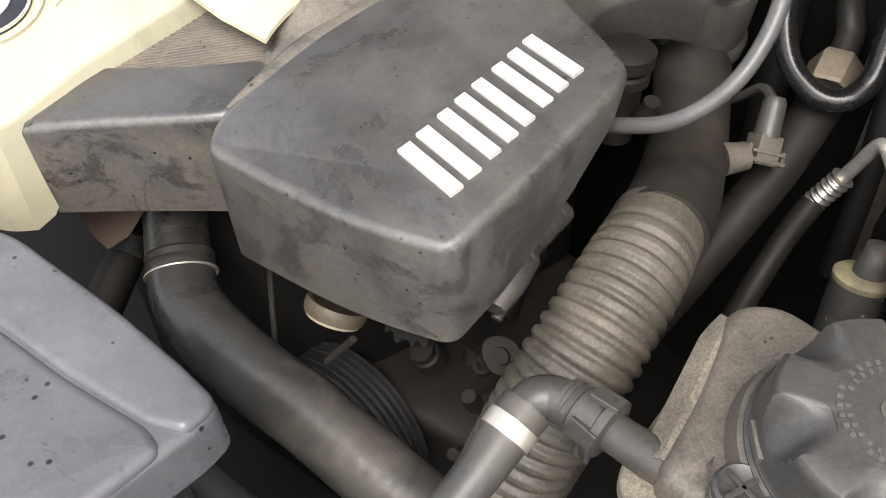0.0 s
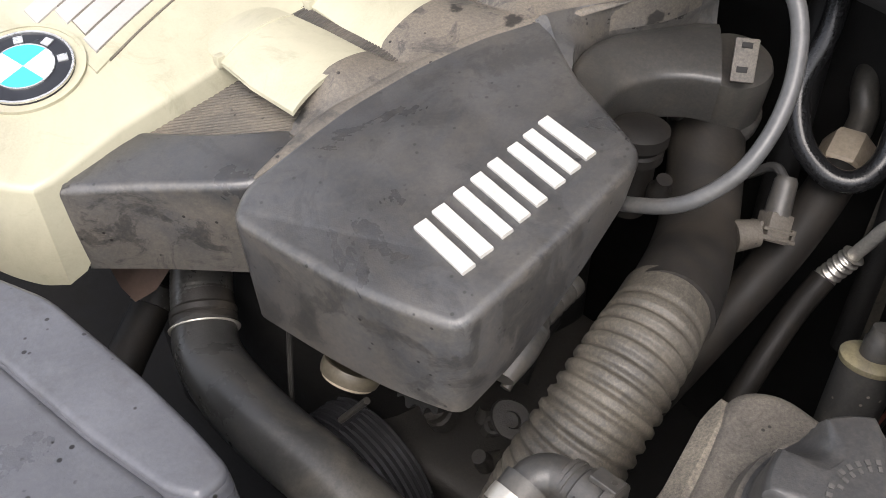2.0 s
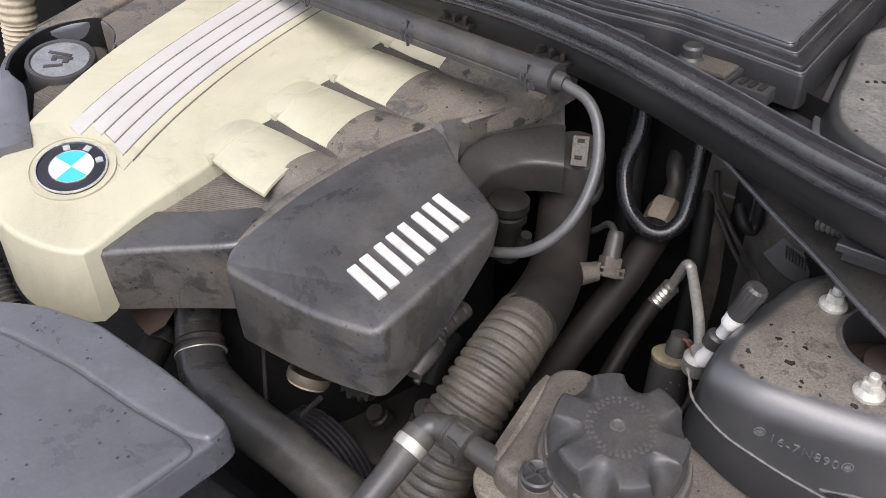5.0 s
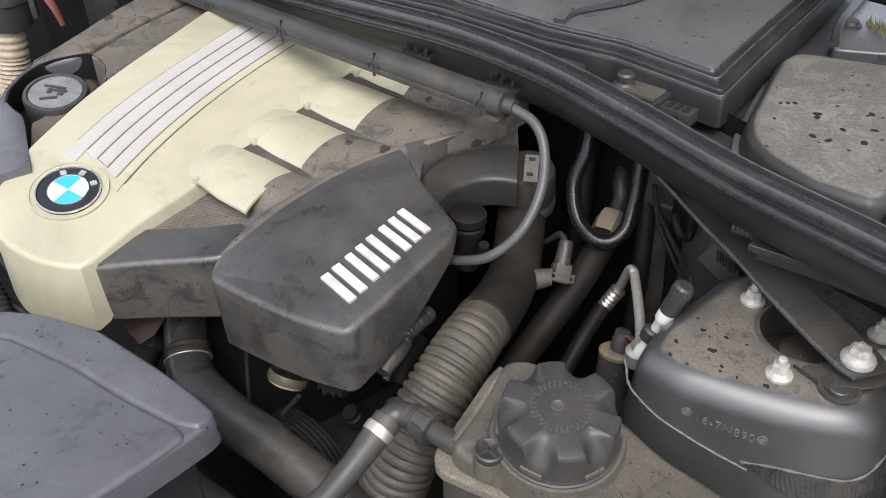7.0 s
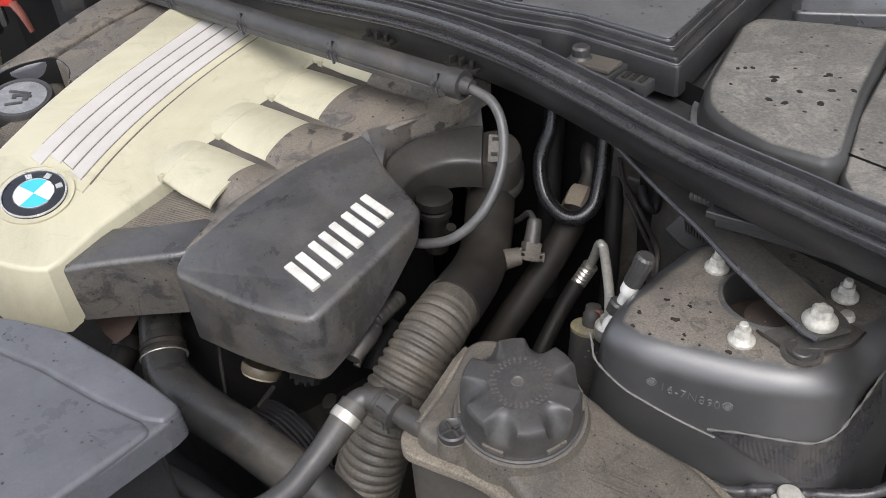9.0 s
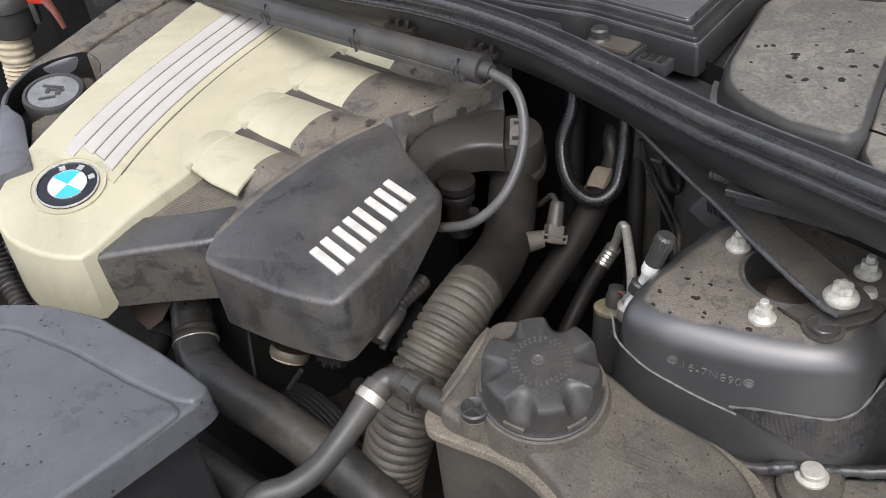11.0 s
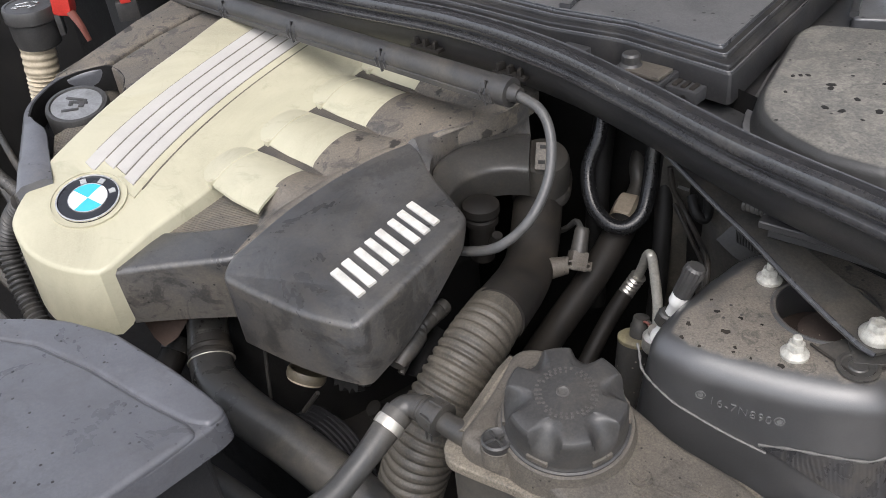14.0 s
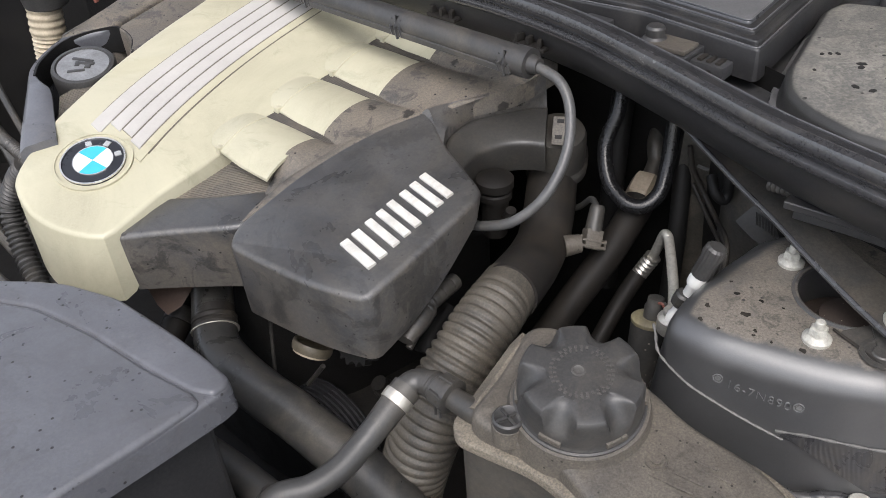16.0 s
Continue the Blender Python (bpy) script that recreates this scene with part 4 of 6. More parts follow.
slab(bm, rounded(inset(flat_at(lid_top, 1.302), 0.019), 0.006, 3), 1.293, 0.003, 3)
part("lid", bm, M_COWL_TOP, mic, "black filter lid with sky sheen in its colour")
# Thin pale beads add a highlight along the worn rim edges.
for d, z in ((0.0018, 1.2897), (0.0125, 1.2986), (0.0195, 1.3020)):
    rim_loop = rounded(inset(flat_at(lid_top, z), d), 0.006, 3)
    bm = bmesh.new()
    sweep(bm, rim_loop + rim_loop[:1], 0.0008, 6, (False, False))
    part("rim_bead", bm, M_COWL_TOP, mic, "worn rim edge with painted highlight")
bm = bmesh.new()
strip(bm, spline([(0.235, 0.60, 1.304), (0.255, 0.625, 1.306), (0.33, 0.66, 1.307), (0.40, 0.75, 1.306)], 6), 0.012, 0.006)
part("stiffening_rib", bm, M_COWL_TOP, mic)

brk = base("cowl_bracket", (0.287, 0.478, 1.27), "black cowl bracket with bolt", "bracket")
turn = math.atan2(-0.68, 0.733)
bm = bmesh.new()
box(bm, (0.287, 0.476, 1.284), (0.052, 0.034, 0.008), turn, 0.002)
part("plate", bm, M_COWL, brk)
bm = bmesh.new()
box(bm, (0.291, 0.470, 1.2905), (0.034, 0.024, 0.004), turn, 0.0015)
part("pad", bm, M_TANK, brk, "dusty brown pad")
bm = bmesh.new()
lathe(bm, (0.278, 0.482, 1.288), (0, 0, 1), [(0.0105, 0), (0.0105, 0.004), (0.0085, 0.006), (0.008, 0.0065), (0.008, 0.013), (0.0065, 0.015), (0.001, 0.015)], 6 * 4)
part("bolt", bm, M_CAP, brk, "dark steel bolt")
bm = bmesh.new()
box(bm, (0.318, 0.448, 1.279), (0.030, 0.018, 0.012), turn, 0.002)
part("clip_block", bm, M_COWL, brk)
for k in (-1, 0, 1):
    bm = bmesh.new()
    box(bm, Vector((0.318, 0.448, 1.2855)) + Vector((0.733, -0.68, 0)) * 0.008 * k, (0.004, 0.012, 0.003), turn, 0.0005)
    part("clip_rib", bm, M_PIPE, brk)
bm = bmesh.new()
box(bm, (0.237, 0.527, 1.288), (0.026, 0.010, 0.012), turn, 0.0015)
single("latch_tab", bm, M_COWL, "black plastic latch tab on the filter housing", "latch")

rl = base("vent_lid", (0.42, 0.37, 1.268), "weathered grey plastic lid with small vent holes", "plastic lid")
edge = [(0.3640, 0.402), (0.373, 0.362), (0.392, 0.328), (0.424, 0.3015), (0.4405, 0.3085), (0.499, 0.408), (0.578, 0.515), (0.535, 0.541), (0.466, 0.574), (0.443, 0.558), (0.3735, 0.438)]
loop = rounded(flat_at(edge, 1.279), [0.015, 0.015, 0.02, 0.012, 0.012, 0.05, 0.02, 0.03, 0.012, 0.012, 0.02], 6)
bm = bmesh.new()
slab(bm, loop, 1.2505, 0.010, 7, 0.004)
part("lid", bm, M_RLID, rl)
bm = bmesh.new()
slab(bm, inset([Vector((p.x, p.y, 1.2560)) for p in loop], -0.0085), 1.2502, 0.002, 2)
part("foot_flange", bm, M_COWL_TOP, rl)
# Nothing is cut: dark discs on the lid give the holes' shade.
for x, y, size in ((0.435, 0.440, 1.2), (0.4325, 0.434, 1.1), (0.411, 0.462, 0.8), (0.4175, 0.462, 0.9), (0.4235, 0.461, 0.9), (0.445, 0.411, 1.1), (0.4165, 0.402, 1.1), (0.4265, 0.394, 1.2), (0.480, 0.436, 1.2), (0.470, 0.408, 1.1), (0.453, 0.388, 1.2), (0.476, 0.434, 0.8), (0.436, 0.377, 0.6), (0.396, 0.434, 0.6), (0.487, 0.405, 1.0)):
    bm = bmesh.new()
    r = (0.0022 + 0.0008 * random.random()) * size
    lathe(bm, (x, y, 1.2778), (0, 0, 1), [(r, 0), (r, 0.0013), (r * 0.9, 0.0015), (r * 0.5, 0.00155), (0.0005, 0.00155)], 14, lambda a, q, h, k=x * 900: q * (1 + 0.22 * math.sin(2 * a + k) + 0.12 * math.sin(5 * a + k)))
    part("vent_hole", bm, M_HOLE, rl, "flat dark disc for a vent hole")
bm = bmesh.new()
slab(bm, rounded(flat_at([(0.434, 0.300), (0.484, 0.385), (0.572, 0.505), (0.68, 0.45), (0.68, 0.0), (0.46, 0.20), (0.430, 0.262)], 1.268), 0.006, 4), 1.2502, 0.005, 4)
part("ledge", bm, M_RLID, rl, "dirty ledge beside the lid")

# black panel with a bolt in the rear corner
cp = base("corner_panel", (0.50, 0.66, 1.25), "black cowl corner panel with a bolt", "cowl panel")
bm = bmesh.new()
slab(bm, rounded(flat_at([(0.518, 0.610), (0.548, 0.668), (0.62, 0.765), (0.74, 0.80), (0.74, 0.56), (0.60, 0.585)], 1.264), 0.01, 4), 1.2502, 0.004, 4)
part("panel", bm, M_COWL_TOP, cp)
bm = bmesh.new()
lathe(bm, (0.561, 0.668, 1.264), (0, 0, 1), [(0.012, 0), (0.012, 0.0015), (0.009, 0.002), (0.008, 0.006), (0.001, 0.006)], 24)
part("bolt", bm, M_DARKSTEEL, cp, "dark steel bolt")
bm = bmesh.new()
strip(bm, spline([(0.522, 0.614, 1.266), (0.550, 0.668, 1.267), (0.62, 0.762, 1.267)], 6), 0.009, 0.007)
part("raised_edge", bm, M_COWL, cp)
bm = bmesh.new()
for k in range(60):
    a = Vector((0.585 + random.gauss(0, 0.004), 0.655 + random.gauss(0, 0.010), 1.2645))
    tip = a + Vector((random.uniform(-0.003, 0.003), random.uniform(-0.003, 0.003), random.uniform(0.003, 0.008)))
    sweep(bm, [a, tip], lambda t: 0.0009 * (1 - 0.7 * t), 5)
tagged(single("moss", bm, M_MOSS, "small dry tuft of moss on the cowl corner", "moss"), kind="stuff")

# inner panels below the cowl
ip = base("inner_wing_panel", (0.42, 0.33, 1.1), "black inner wing panel behind the strut tower", "body panel", kind="structure")
bm = bmesh.new()
strip(bm, spline([(0.352, 0.322, 1.236), (0.396, 0.288, 1.236), (0.438, 0.25, 1.236), (0.52, 0.18, 1.236)], 5), 0.03, 0.006)
part("upper_rail", bm, M_FILTER, ip)
bm = bmesh.new()
strip(bm, spline([(0.358, 0.325, 1.226), (0.396, 0.296, 1.226), (0.438, 0.258, 1.226), (0.52, 0.188, 1.226)], 5), 0.022, 0.004, up=(-0.6, -0.75, 0.15))
part("rail_skirt", bm, M_FILTER, ip, "black skirt below the rail")
bm = bmesh.new()
rings(bm, [[Vector((x, y, z)) for x, y in ((0.368, 0.449), (0.40, 0.415), (0.47, 0.398), (0.62, 0.35))] for z in (1.0, 1.205)], (False, False), closed=False)
bmesh.ops.solidify(bm, geom=bm.faces[:], thickness=0.004)
part("rear_panel", bm, M_BRACE, ip)
# bulkhead corner: bulged wall behind the valve
bm = bmesh.new()
loops = []
for k in range(13):
    z = 0.86 + 0.33 * k / 12
    row = []
    for j in range(9):
        x = 0.313 + 0.062 * j / 8
        x += (0.05 * (z - 1.08) + 0.3 * max(0.0, 1.06 - z)) * (1 - j / 8)
        row.append(Vector((x, 0.506 - 0.010 * math.sin(math.pi * j / 8) * (0.6 + 0.4 * math.sin(9 * z)) + 0.003 * noise.noise(Vector((x, 0.3, z)) * 30), z)))
    loops.append(row)
rings(bm, loops, (False, False), closed=False)
bmesh.ops.solidify(bm, geom=bm.faces[:], thickness=-0.004)
part("side_panel", bm, M_TOWER_DIRTY, ip, "grimy painted bulkhead corner", angle=60)
bm = bmesh.new()
rings(bm, [[Vector((x, y, z)) for x, y in ((0.3545, 0.502), (0.3555, 0.470), (0.359, 0.462), (0.3675, 0.450), (0.3705, 0.449))] for z in (0.95, 1.19)], (False, False), closed=False)
bmesh.ops.solidify(bm, geom=bm.faces[:], thickness=0.004)
part("post", bm, M_BRACE, ip, "smooth dark painted post", angle=60)
bm = bmesh.new()
strip(bm, [(0.3301, 0.491, 1.1583), (0.3407, 0.491, 1.1532)], 0.003, 0.0014, up=(0, -1, 0))
part("clip_tab", bm, M_STAMP, ip, "small pale metal tab")
bm = bmesh.new()
strip(bm, spline([(0.3690, 0.4460, 1.138), (0.376, 0.438, 1.132), (0.383, 0.430, 1.128), (0.392, 0.424, 1.128)], 5), 0.034, 0.003, up=(-0.35, -0.75, 0.3))
part("flange", bm, M_BLOCKGREY, ip, "bare grey metal flange")
bm = bmesh.new()
for k in range(7):
    at = Vector((0.3725 + 0.0022 * k, 0.4375 - 0.0020 * k, 1.134 - 0.0010 * k))
    sweep(bm, [at + Vector((0, 0, 0.006)), at + Vector((0.001, -0.002, -0.004)), at + Vector((0.0035, -0.003, -0.013))], 0.0007, 6)
part("crease", bm, M_BLOCKGREY, ip, "creased sealant strands")

# ---- strut tower ----
tower = base("strut_tower", (0.4, 0.28, 0.95), "black painted strut tower with dirt-crusted top", "strut tower")
edge = [(0.300, 0.2365), (0.275, 0.2535), (0.262, 0.276), (0.274, 0.300), (0.302, 0.330), (0.330, 0.355), (0.37, 0.380), (0.46, 0.384), (0.545, 0.360), (0.550, 0.305), (0.500, 0.258), (0.455, 0.229), (0.432, 0.208), (0.412, 0.1975), (0.385, 0.199), (0.345, 0.2135)]
ring0 = [Vector((x, y, 1.166)) for x, y in edge]
loop = spline([*ring0[-2:], *ring0, *ring0[:2]], 6)[12:12 + 6 * len(ring0)]
HOLE = Vector((0.397, 0.290, 1.166))


def corner(p):
    """How far a place belongs to the broad outer corner of the tower."""
    return math.exp(-(((p.x - 0.447) ** 2 + (p.y - 0.222) ** 2) / 0.030 ** 2))


bm = bmesh.new()
loops = []
for d, z in ((-0.014, 0.95), (-0.009, 1.06), (-0.006, 1.09), (-0.003, 1.12), (0.0, 1.1435)):
    loops.append([Vector((q.x, q.y, z - (0.019 * corner(p) if z > 1.14 else 0.012 * corner(p) if z > 1.1 else 0.0))) for p, q in zip(loop, inset(loop, d))])
for s in range(9):
    a = math.pi / 2 * s / 8
    ring = []
    for p in loop:
        d = HOLE - p
        q = p + d.normalized() * (0.026 + 0.016 * corner(p)) * (1 - math.cos(a))
        ring.append(Vector((q.x, q.y, 1.166 - (0.022 + 0.019 * corner(p)) * (1 - math.sin(a)))))
    loops.append(ring)
last = loops[-1]
for mixed in (0.5, 0.85, 1.0):
    ring = []
    for p in last:
        d = (p - HOLE).normalized()
        q = HOLE + Vector((d.x, d.y, 0)).normalized() * 0.0385
        ring.append(p.lerp(q, mixed))
    loops.append(ring)
for r, z in ((0.0375, 1.1655), (0.0375, 1.163), (0.036, 1.160), (0.037, 1.105)):
    loops.append([HOLE + (p - HOLE).normalized() * r + Vector((0, 0, z - 1.166)) for p in loops[-1]])
for ring in loops[-4:]:
    zz = ring[0].z
    for q in ring:
        q.z = zz
rings(bm, loops, (False, False))
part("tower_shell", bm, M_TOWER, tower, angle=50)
# dried tar spots on the dusty top
for x, y, r in ((0.3169, 0.2733, 0.0042), (0.3165, 0.297, 0.0028), (0.3189, 0.2556, 0.0022), (0.3457, 0.2339, 0.003), (0.3321, 0.2874, 0.0024), (0.2918, 0.2851, 0.003), (0.3453, 0.2783, 0.0014), (0.294, 0.2599, 0.0016), (0.3164, 0.2509, 0.0016), (0.2837, 0.2709, 0.0022), (0.3269, 0.2435, 0.0014), (0.3157, 0.3113, 0.0016)):
    bm = bmesh.new()
    lathe(bm, (x, y, 1.1655), (0, 0, 1), [(0.7 * r, 0), (0.7 * r, 0.0006), (0.62 * r, 0.0008), (r * 0.3, 0.0009), (0.0003, 0.0009)], 22, lambda a, q, h, k=x * 900: q * (1 + 0.24 * math.sin(2 * a + k) + 0.16 * math.sin(3 * a - k) + 0.10 * math.sin(7 * a + k)))
    part("tar_spot", bm, M_PIPE, tower, "dried dark tar spot")
bm = bmesh.new()
lathe(bm, (0.400, 0.286, 1.132), (0, 0, 1), [(0.040, -0.01), (0.040, 0.002), (0.024, 0.006), (0.022, 0.016), (0.014, 0.020), (0.002, 0.020)], 32)
part("mount_cup", bm, M_CUP, tower, "brown strut mount inside the hole")
bm = bmesh.new()
lathe(bm, (0.397, 0.290, 1.1655), (0, 0, 1), [(0.0365, -0.002), (0.0365, 0.0012), (0.0385, 0.0018), (0.0405, 0.001), (0.041, 0)], 48, caps=(False, False))
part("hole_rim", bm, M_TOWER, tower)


def wall_point(x, z, out=0.0008):
    """A place on the tower's front wall at x and height z."""
    d = 0.0 if z > 1.1435 else -0.003 * (1.1435 - z) / 0.0235 if z > 1.12 else -0.003 - 0.003 * (1.12 - z) / 0.03 if z > 1.09 else -0.006 - 0.003 * (1.09 - z) / 0.03
    ring = inset(loop, d - out)
    near = sorted((p for p in ring if p.y < 0.285), key=lambda p: abs(p.x - x))[:2]
    p, q = near
    t = 0 if abs(q.x - p.x) < 1e-6 else (x - p.x) / (q.x - p.x)
    t = min(1, max(-1, t))
    return Vector((p.x + (q.x - p.x) * t, p.y + (q.y - p.y) * t, z))


bm = bmesh.new()
sweep(bm, spline([(0.2560, 0.294, 1.141), (0.2563, 0.286, 1.1375), (0.2575, 0.272, 1.130), wall_point(0.273, 1.1215), wall_point(0.291, 1.115), wall_point(0.313, 1.107), wall_point(0.336, 1.100)], 8), lambda t: 0.0011 + 0.0003 * math.sin(90 * t), 8)
part("sealant_seam", bm, M_SEALANT, tower, "grey sealant seam")
bm = bmesh.new()
seam2 = spline([wall_point(0.331, 1.106), wall_point(0.350, 1.1095), wall_point(0.369, 1.110), wall_point(0.390, 1.109), wall_point(0.404, 1.108), wall_point(0.420, 1.112), wall_point(0.440, 1.120), (0.462, 0.2295, 1.126), (0.49, 0.256, 1.130)], 24)
sweep(bm, seam2, lambda t: 0.0010 + 0.0003 * math.sin(70 * t + 1), 8)
part("sealant_seam", bm, M_SEALANT, tower, "grey sealant seam")
# rippled sealing tape below the seam
bm = bmesh.new()
rows = []
for i, p in enumerate(seam2[:-18]):
    row = []
    for j in range(9):
        w = j / 8 * min(1, 0.02 + i / 70)
        q = p + Vector((0.002 * w, -0.0075 * w - 0.0006, -0.036 * w))
        q += Vector((0, -1, 0)) * (0.0002 * math.sin(p.x * 1900 - 7 * w + 5 * noise.noise(q * 45)) * min(1, 4 * w) + 0.0009 * noise.noise(q * 70) * w)
        row.append(q)
    rows.append(row)
rings(bm, rows, (False, False), closed=False)
bmesh.ops.solidify(bm, geom=bm.faces[:], thickness=0.0012)
part("sealing_tape", bm, M_TAPE, tower, "rippled glossy dark sealing tape")
# stamped number on the wall
curve = bpy.data.curves.new("stamp", "FONT")
curve.body, curve.size, curve.extrude, curve.offset = "16-7N890", 0.0098, 0.0006, -0.0003
curve.space_character = 1.15
carrier = bpy.data.objects.new("stamp", curve)
me = bpy.data.meshes.new_from_object(carrier)
bpy.data.objects.remove(carrier)
bm = bmesh.new()
bm.from_mesh(me)
a, b = wall_point(0.2975, 1.1310, 0.0028), wall_point(0.338, 1.1270, 0.0024)
for x in (0.2925, 0.3425):
    ringm = bmesh.new()
    lathe(ringm, wall_point(x, 1.136 if x < 0.3 else 1.1315, 0.0002), (-0.35, -0.93, 0.12), [(0.0038, 0), (0.0038, 0.0008), (0.0030, 0.0008), (0.0030, 0.0), (0.0020, 0.0), (0.002, 0.0008), (0.0002, 0.0008)], 20)
    part("stamped_mark", ringm, M_STAMP, tower)
ex = (b - a).normalized()
ey = (Vector((0, 0, 1)) - ex * ex.z).normalized()
m = Matrix.Translation(a) @ Matrix((ex, ey, ex.cross(ey))).transposed().to_4x4()
for v in bm.verts:
    depth = v.co.z
    p = m @ Vector((v.co.x, v.co.y, 0))
    v.co = wall_point(p.x, p.z, 0.0006 + depth)
part("stamped_number", bm, M_STAMP, tower)
bm = bmesh.new()
sweep(bm, spline([(0.30, 0.222, 1.058), (0.345, 0.196, 1.056), (0.375, 0.19, 1.060), (0.41, 0.186, 1.056), (0.45, 0.178, 1.062), (0.50, 0.18, 1.09)], 8), lambda t: 0.005 + 0.0012 * math.sin(t * 33) * math.sin(t * 71), 12)
single("sealing_cord", bm, M_TAPE, "lumpy black sealing cord at the tower's foot", "seal")
bm = bmesh.new()
slab(bm, rounded(flat_at([(0.33, 0.222), (0.37, 0.196), (0.44, 0.186), (0.60, 0.15), (0.60, -0.05), (0.34, -0.05)], 1.045), 0.02, 4), 0.95, 0.006, 4)
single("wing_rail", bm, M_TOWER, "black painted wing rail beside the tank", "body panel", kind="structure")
wb = base("wing_bolt", (0.388, 0.183, 1.045), "pale bolt with washer on a black bracket", "bolt")
bm = bmesh.new()
lathe(bm, (0.388, 0.181, 1.045), (0, 0, 1), [(0.026, 0), (0.026, 0.008), (0.022, 0.012), (0.014, 0.013), (0.001, 0.013)], 24, lambda a, r, h: r * (1 + 0.12 * math.sin(2 * a)))
part("bracket", bm, M_TANK, wb, "grey plastic bracket")
bm = bmesh.new()
lathe(bm, (0.388, 0.181, 1.0575), (0, 0, 1), [(0.0125, 0), (0.0125, 0.0025), (0.011, 0.0035), (0.009, 0.004), (0.009, 0.008), (0.008, 0.009), (0.001, 0.009)], 24)
part("bolt_head", bm, M_ZINC, wb)


def mount_nut(at, size=0.78, tall=0.98):
    """A flanged hexagon nut on a stud."""
    ob = base("mount_nut", at, "pale zinc flanged nut on the strut tower", "nut", "nuts on the strut tower")
    bm = bmesh.new()
    lathe(bm, at, (0, 0, 1), [(0.0128 * size, -0.001), (0.0130 * size, 0.0015), (0.0115 * size, 0.0035 * size), (0.0085 * size, 0.006 * size), (0.007 * size, 0.0065 * size)], 28)
    part("flange", bm, M_ZINC, ob)
    bm = bmesh.new()
    lathe(bm, at, (0, 0, 1), [(0.0085 * size, 0.003 * size), (0.0085 * size, 0.0125 * size * tall), (0.0075 * size, 0.0140 * size * tall), (0.004 * size, 0.0141 * size * tall)], 6)
    part("hexagon", bm, M_ZINC, ob)
    bm = bmesh.new()
    lathe(bm, at, (0, 0, 1), [(0.0044 * size, 0.010 * size), (0.0044 * size, 0.0205 * size * tall), (0.0035 * size, 0.0215 * size * tall), (0.0003, 0.0215 * size * tall)], 16)
    part("stud", bm, M_ZINC, ob)
    return ob


one = mount_nut(Vector((0.358, 0.244, 1.167)))
copy_thing(one, Matrix.Translation((0.3665, 0.331, 1.167)))
copy_thing(one, Matrix.Translation((0.450, 0.2805, 1.169)))
big = base("brace_bolt", (0.413, 0.243, 1.181), "large pale zinc bolt holding the brace", "bolt")
bm = bmesh.new()
lathe(bm, big.location, (0, 0, 1), [(0.0124, -0.002), (0.0128, 0.001), (0.0118, 0.003), (0.0088, 0.006), (0.008, 0.0065)], 32)
part("flange", bm, M_ZINC, big)
bm = bmesh.new()
lathe(bm, big.location, (0, 0, 1), [(0.0078, 0.003), (0.0074, 0.0098), (0.0062, 0.0118), (0.0036, 0.0120), (0.0034, 0.009), (0.0003, 0.009)], 36, lambda a, r, h: r * (1 + 0.10 * math.cos(6 * a)) if r > 0.006 else r)
part("head", bm, M_ZINC, big)
bm = bmesh.new()
lathe(bm, (0.442, 0.258, 1.167), (0, 0, 1), [(0.006, 0), (0.006, 0.002), (0.0045, 0.005), (0.001, 0.0055)], 18)
single("small_stud", bm, M_ZINC, "small pale stud on the strut tower", "stud")
# gasket ear round the bolts
bm = bmesh.new()
slab(bm, rounded(flat_at([(0.374, 0.250), (0.383, 0.234), (0.394, 0.2135), (0.410, 0.222), (0.432, 0.226), (0.450, 0.241), (0.432, 0.262), (0.402, 0.256)], 1.1682), [0.006, 0.01, 0.008, 0.01, 0.01, 0.008, 0.008, 0.008], 4), 1.165, 0.0008, 3)
part("gasket", bm, M_BRACE, tower, "flat dark rubber gasket")
bm = bmesh.new()
lathe(bm, (0.396, 0.226, 1.1672), (0, 0, 1), [(0.015, 0), (0.015, 0.0018), (0.012, 0.0022), (0.011, 0.0012), (0.007, 0.0012), (0.006, 0.0022), (0.001, 0.0022)], 28)
part("gasket_ear", bm, M_BRACE, tower, "rubber gasket ear")
bm = bmesh.new()
sweep(bm, spline([(0.372, 0.252, 1.168), (0.381, 0.236, 1.168), (0.394, 0.212, 1.168), (0.410, 0.222, 1.168), (0.430, 0.226, 1.168), (0.448, 0.240, 1.168)], 6), 0.0011, 8)
part("gasket_edge", bm, M_PIPE, tower)

# brace blade from the cowl to the tower
brace = base("strut_brace", (0.37, 0.34, 1.17), "black steel strut brace blade with worn edge", "strut brace")
line = spline([(0.297, 0.470, 1.238), (0.3195, 0.422, 1.225), (0.342, 0.376, 1.212), (0.358, 0.345, 1.204), (0.372, 0.316, 1.196), (0.386, 0.290, 1.189), (0.399, 0.268, 1.183), (0.413, 0.243, 1.178), (0.418, 0.230, 1.177)], 6)


def brace_width(t):
    return 0.027 + 0.009 * min(1, max(0, (t - 0.45) / 0.4)) - 0.006 * max(0, (t - 0.9) / 0.1)


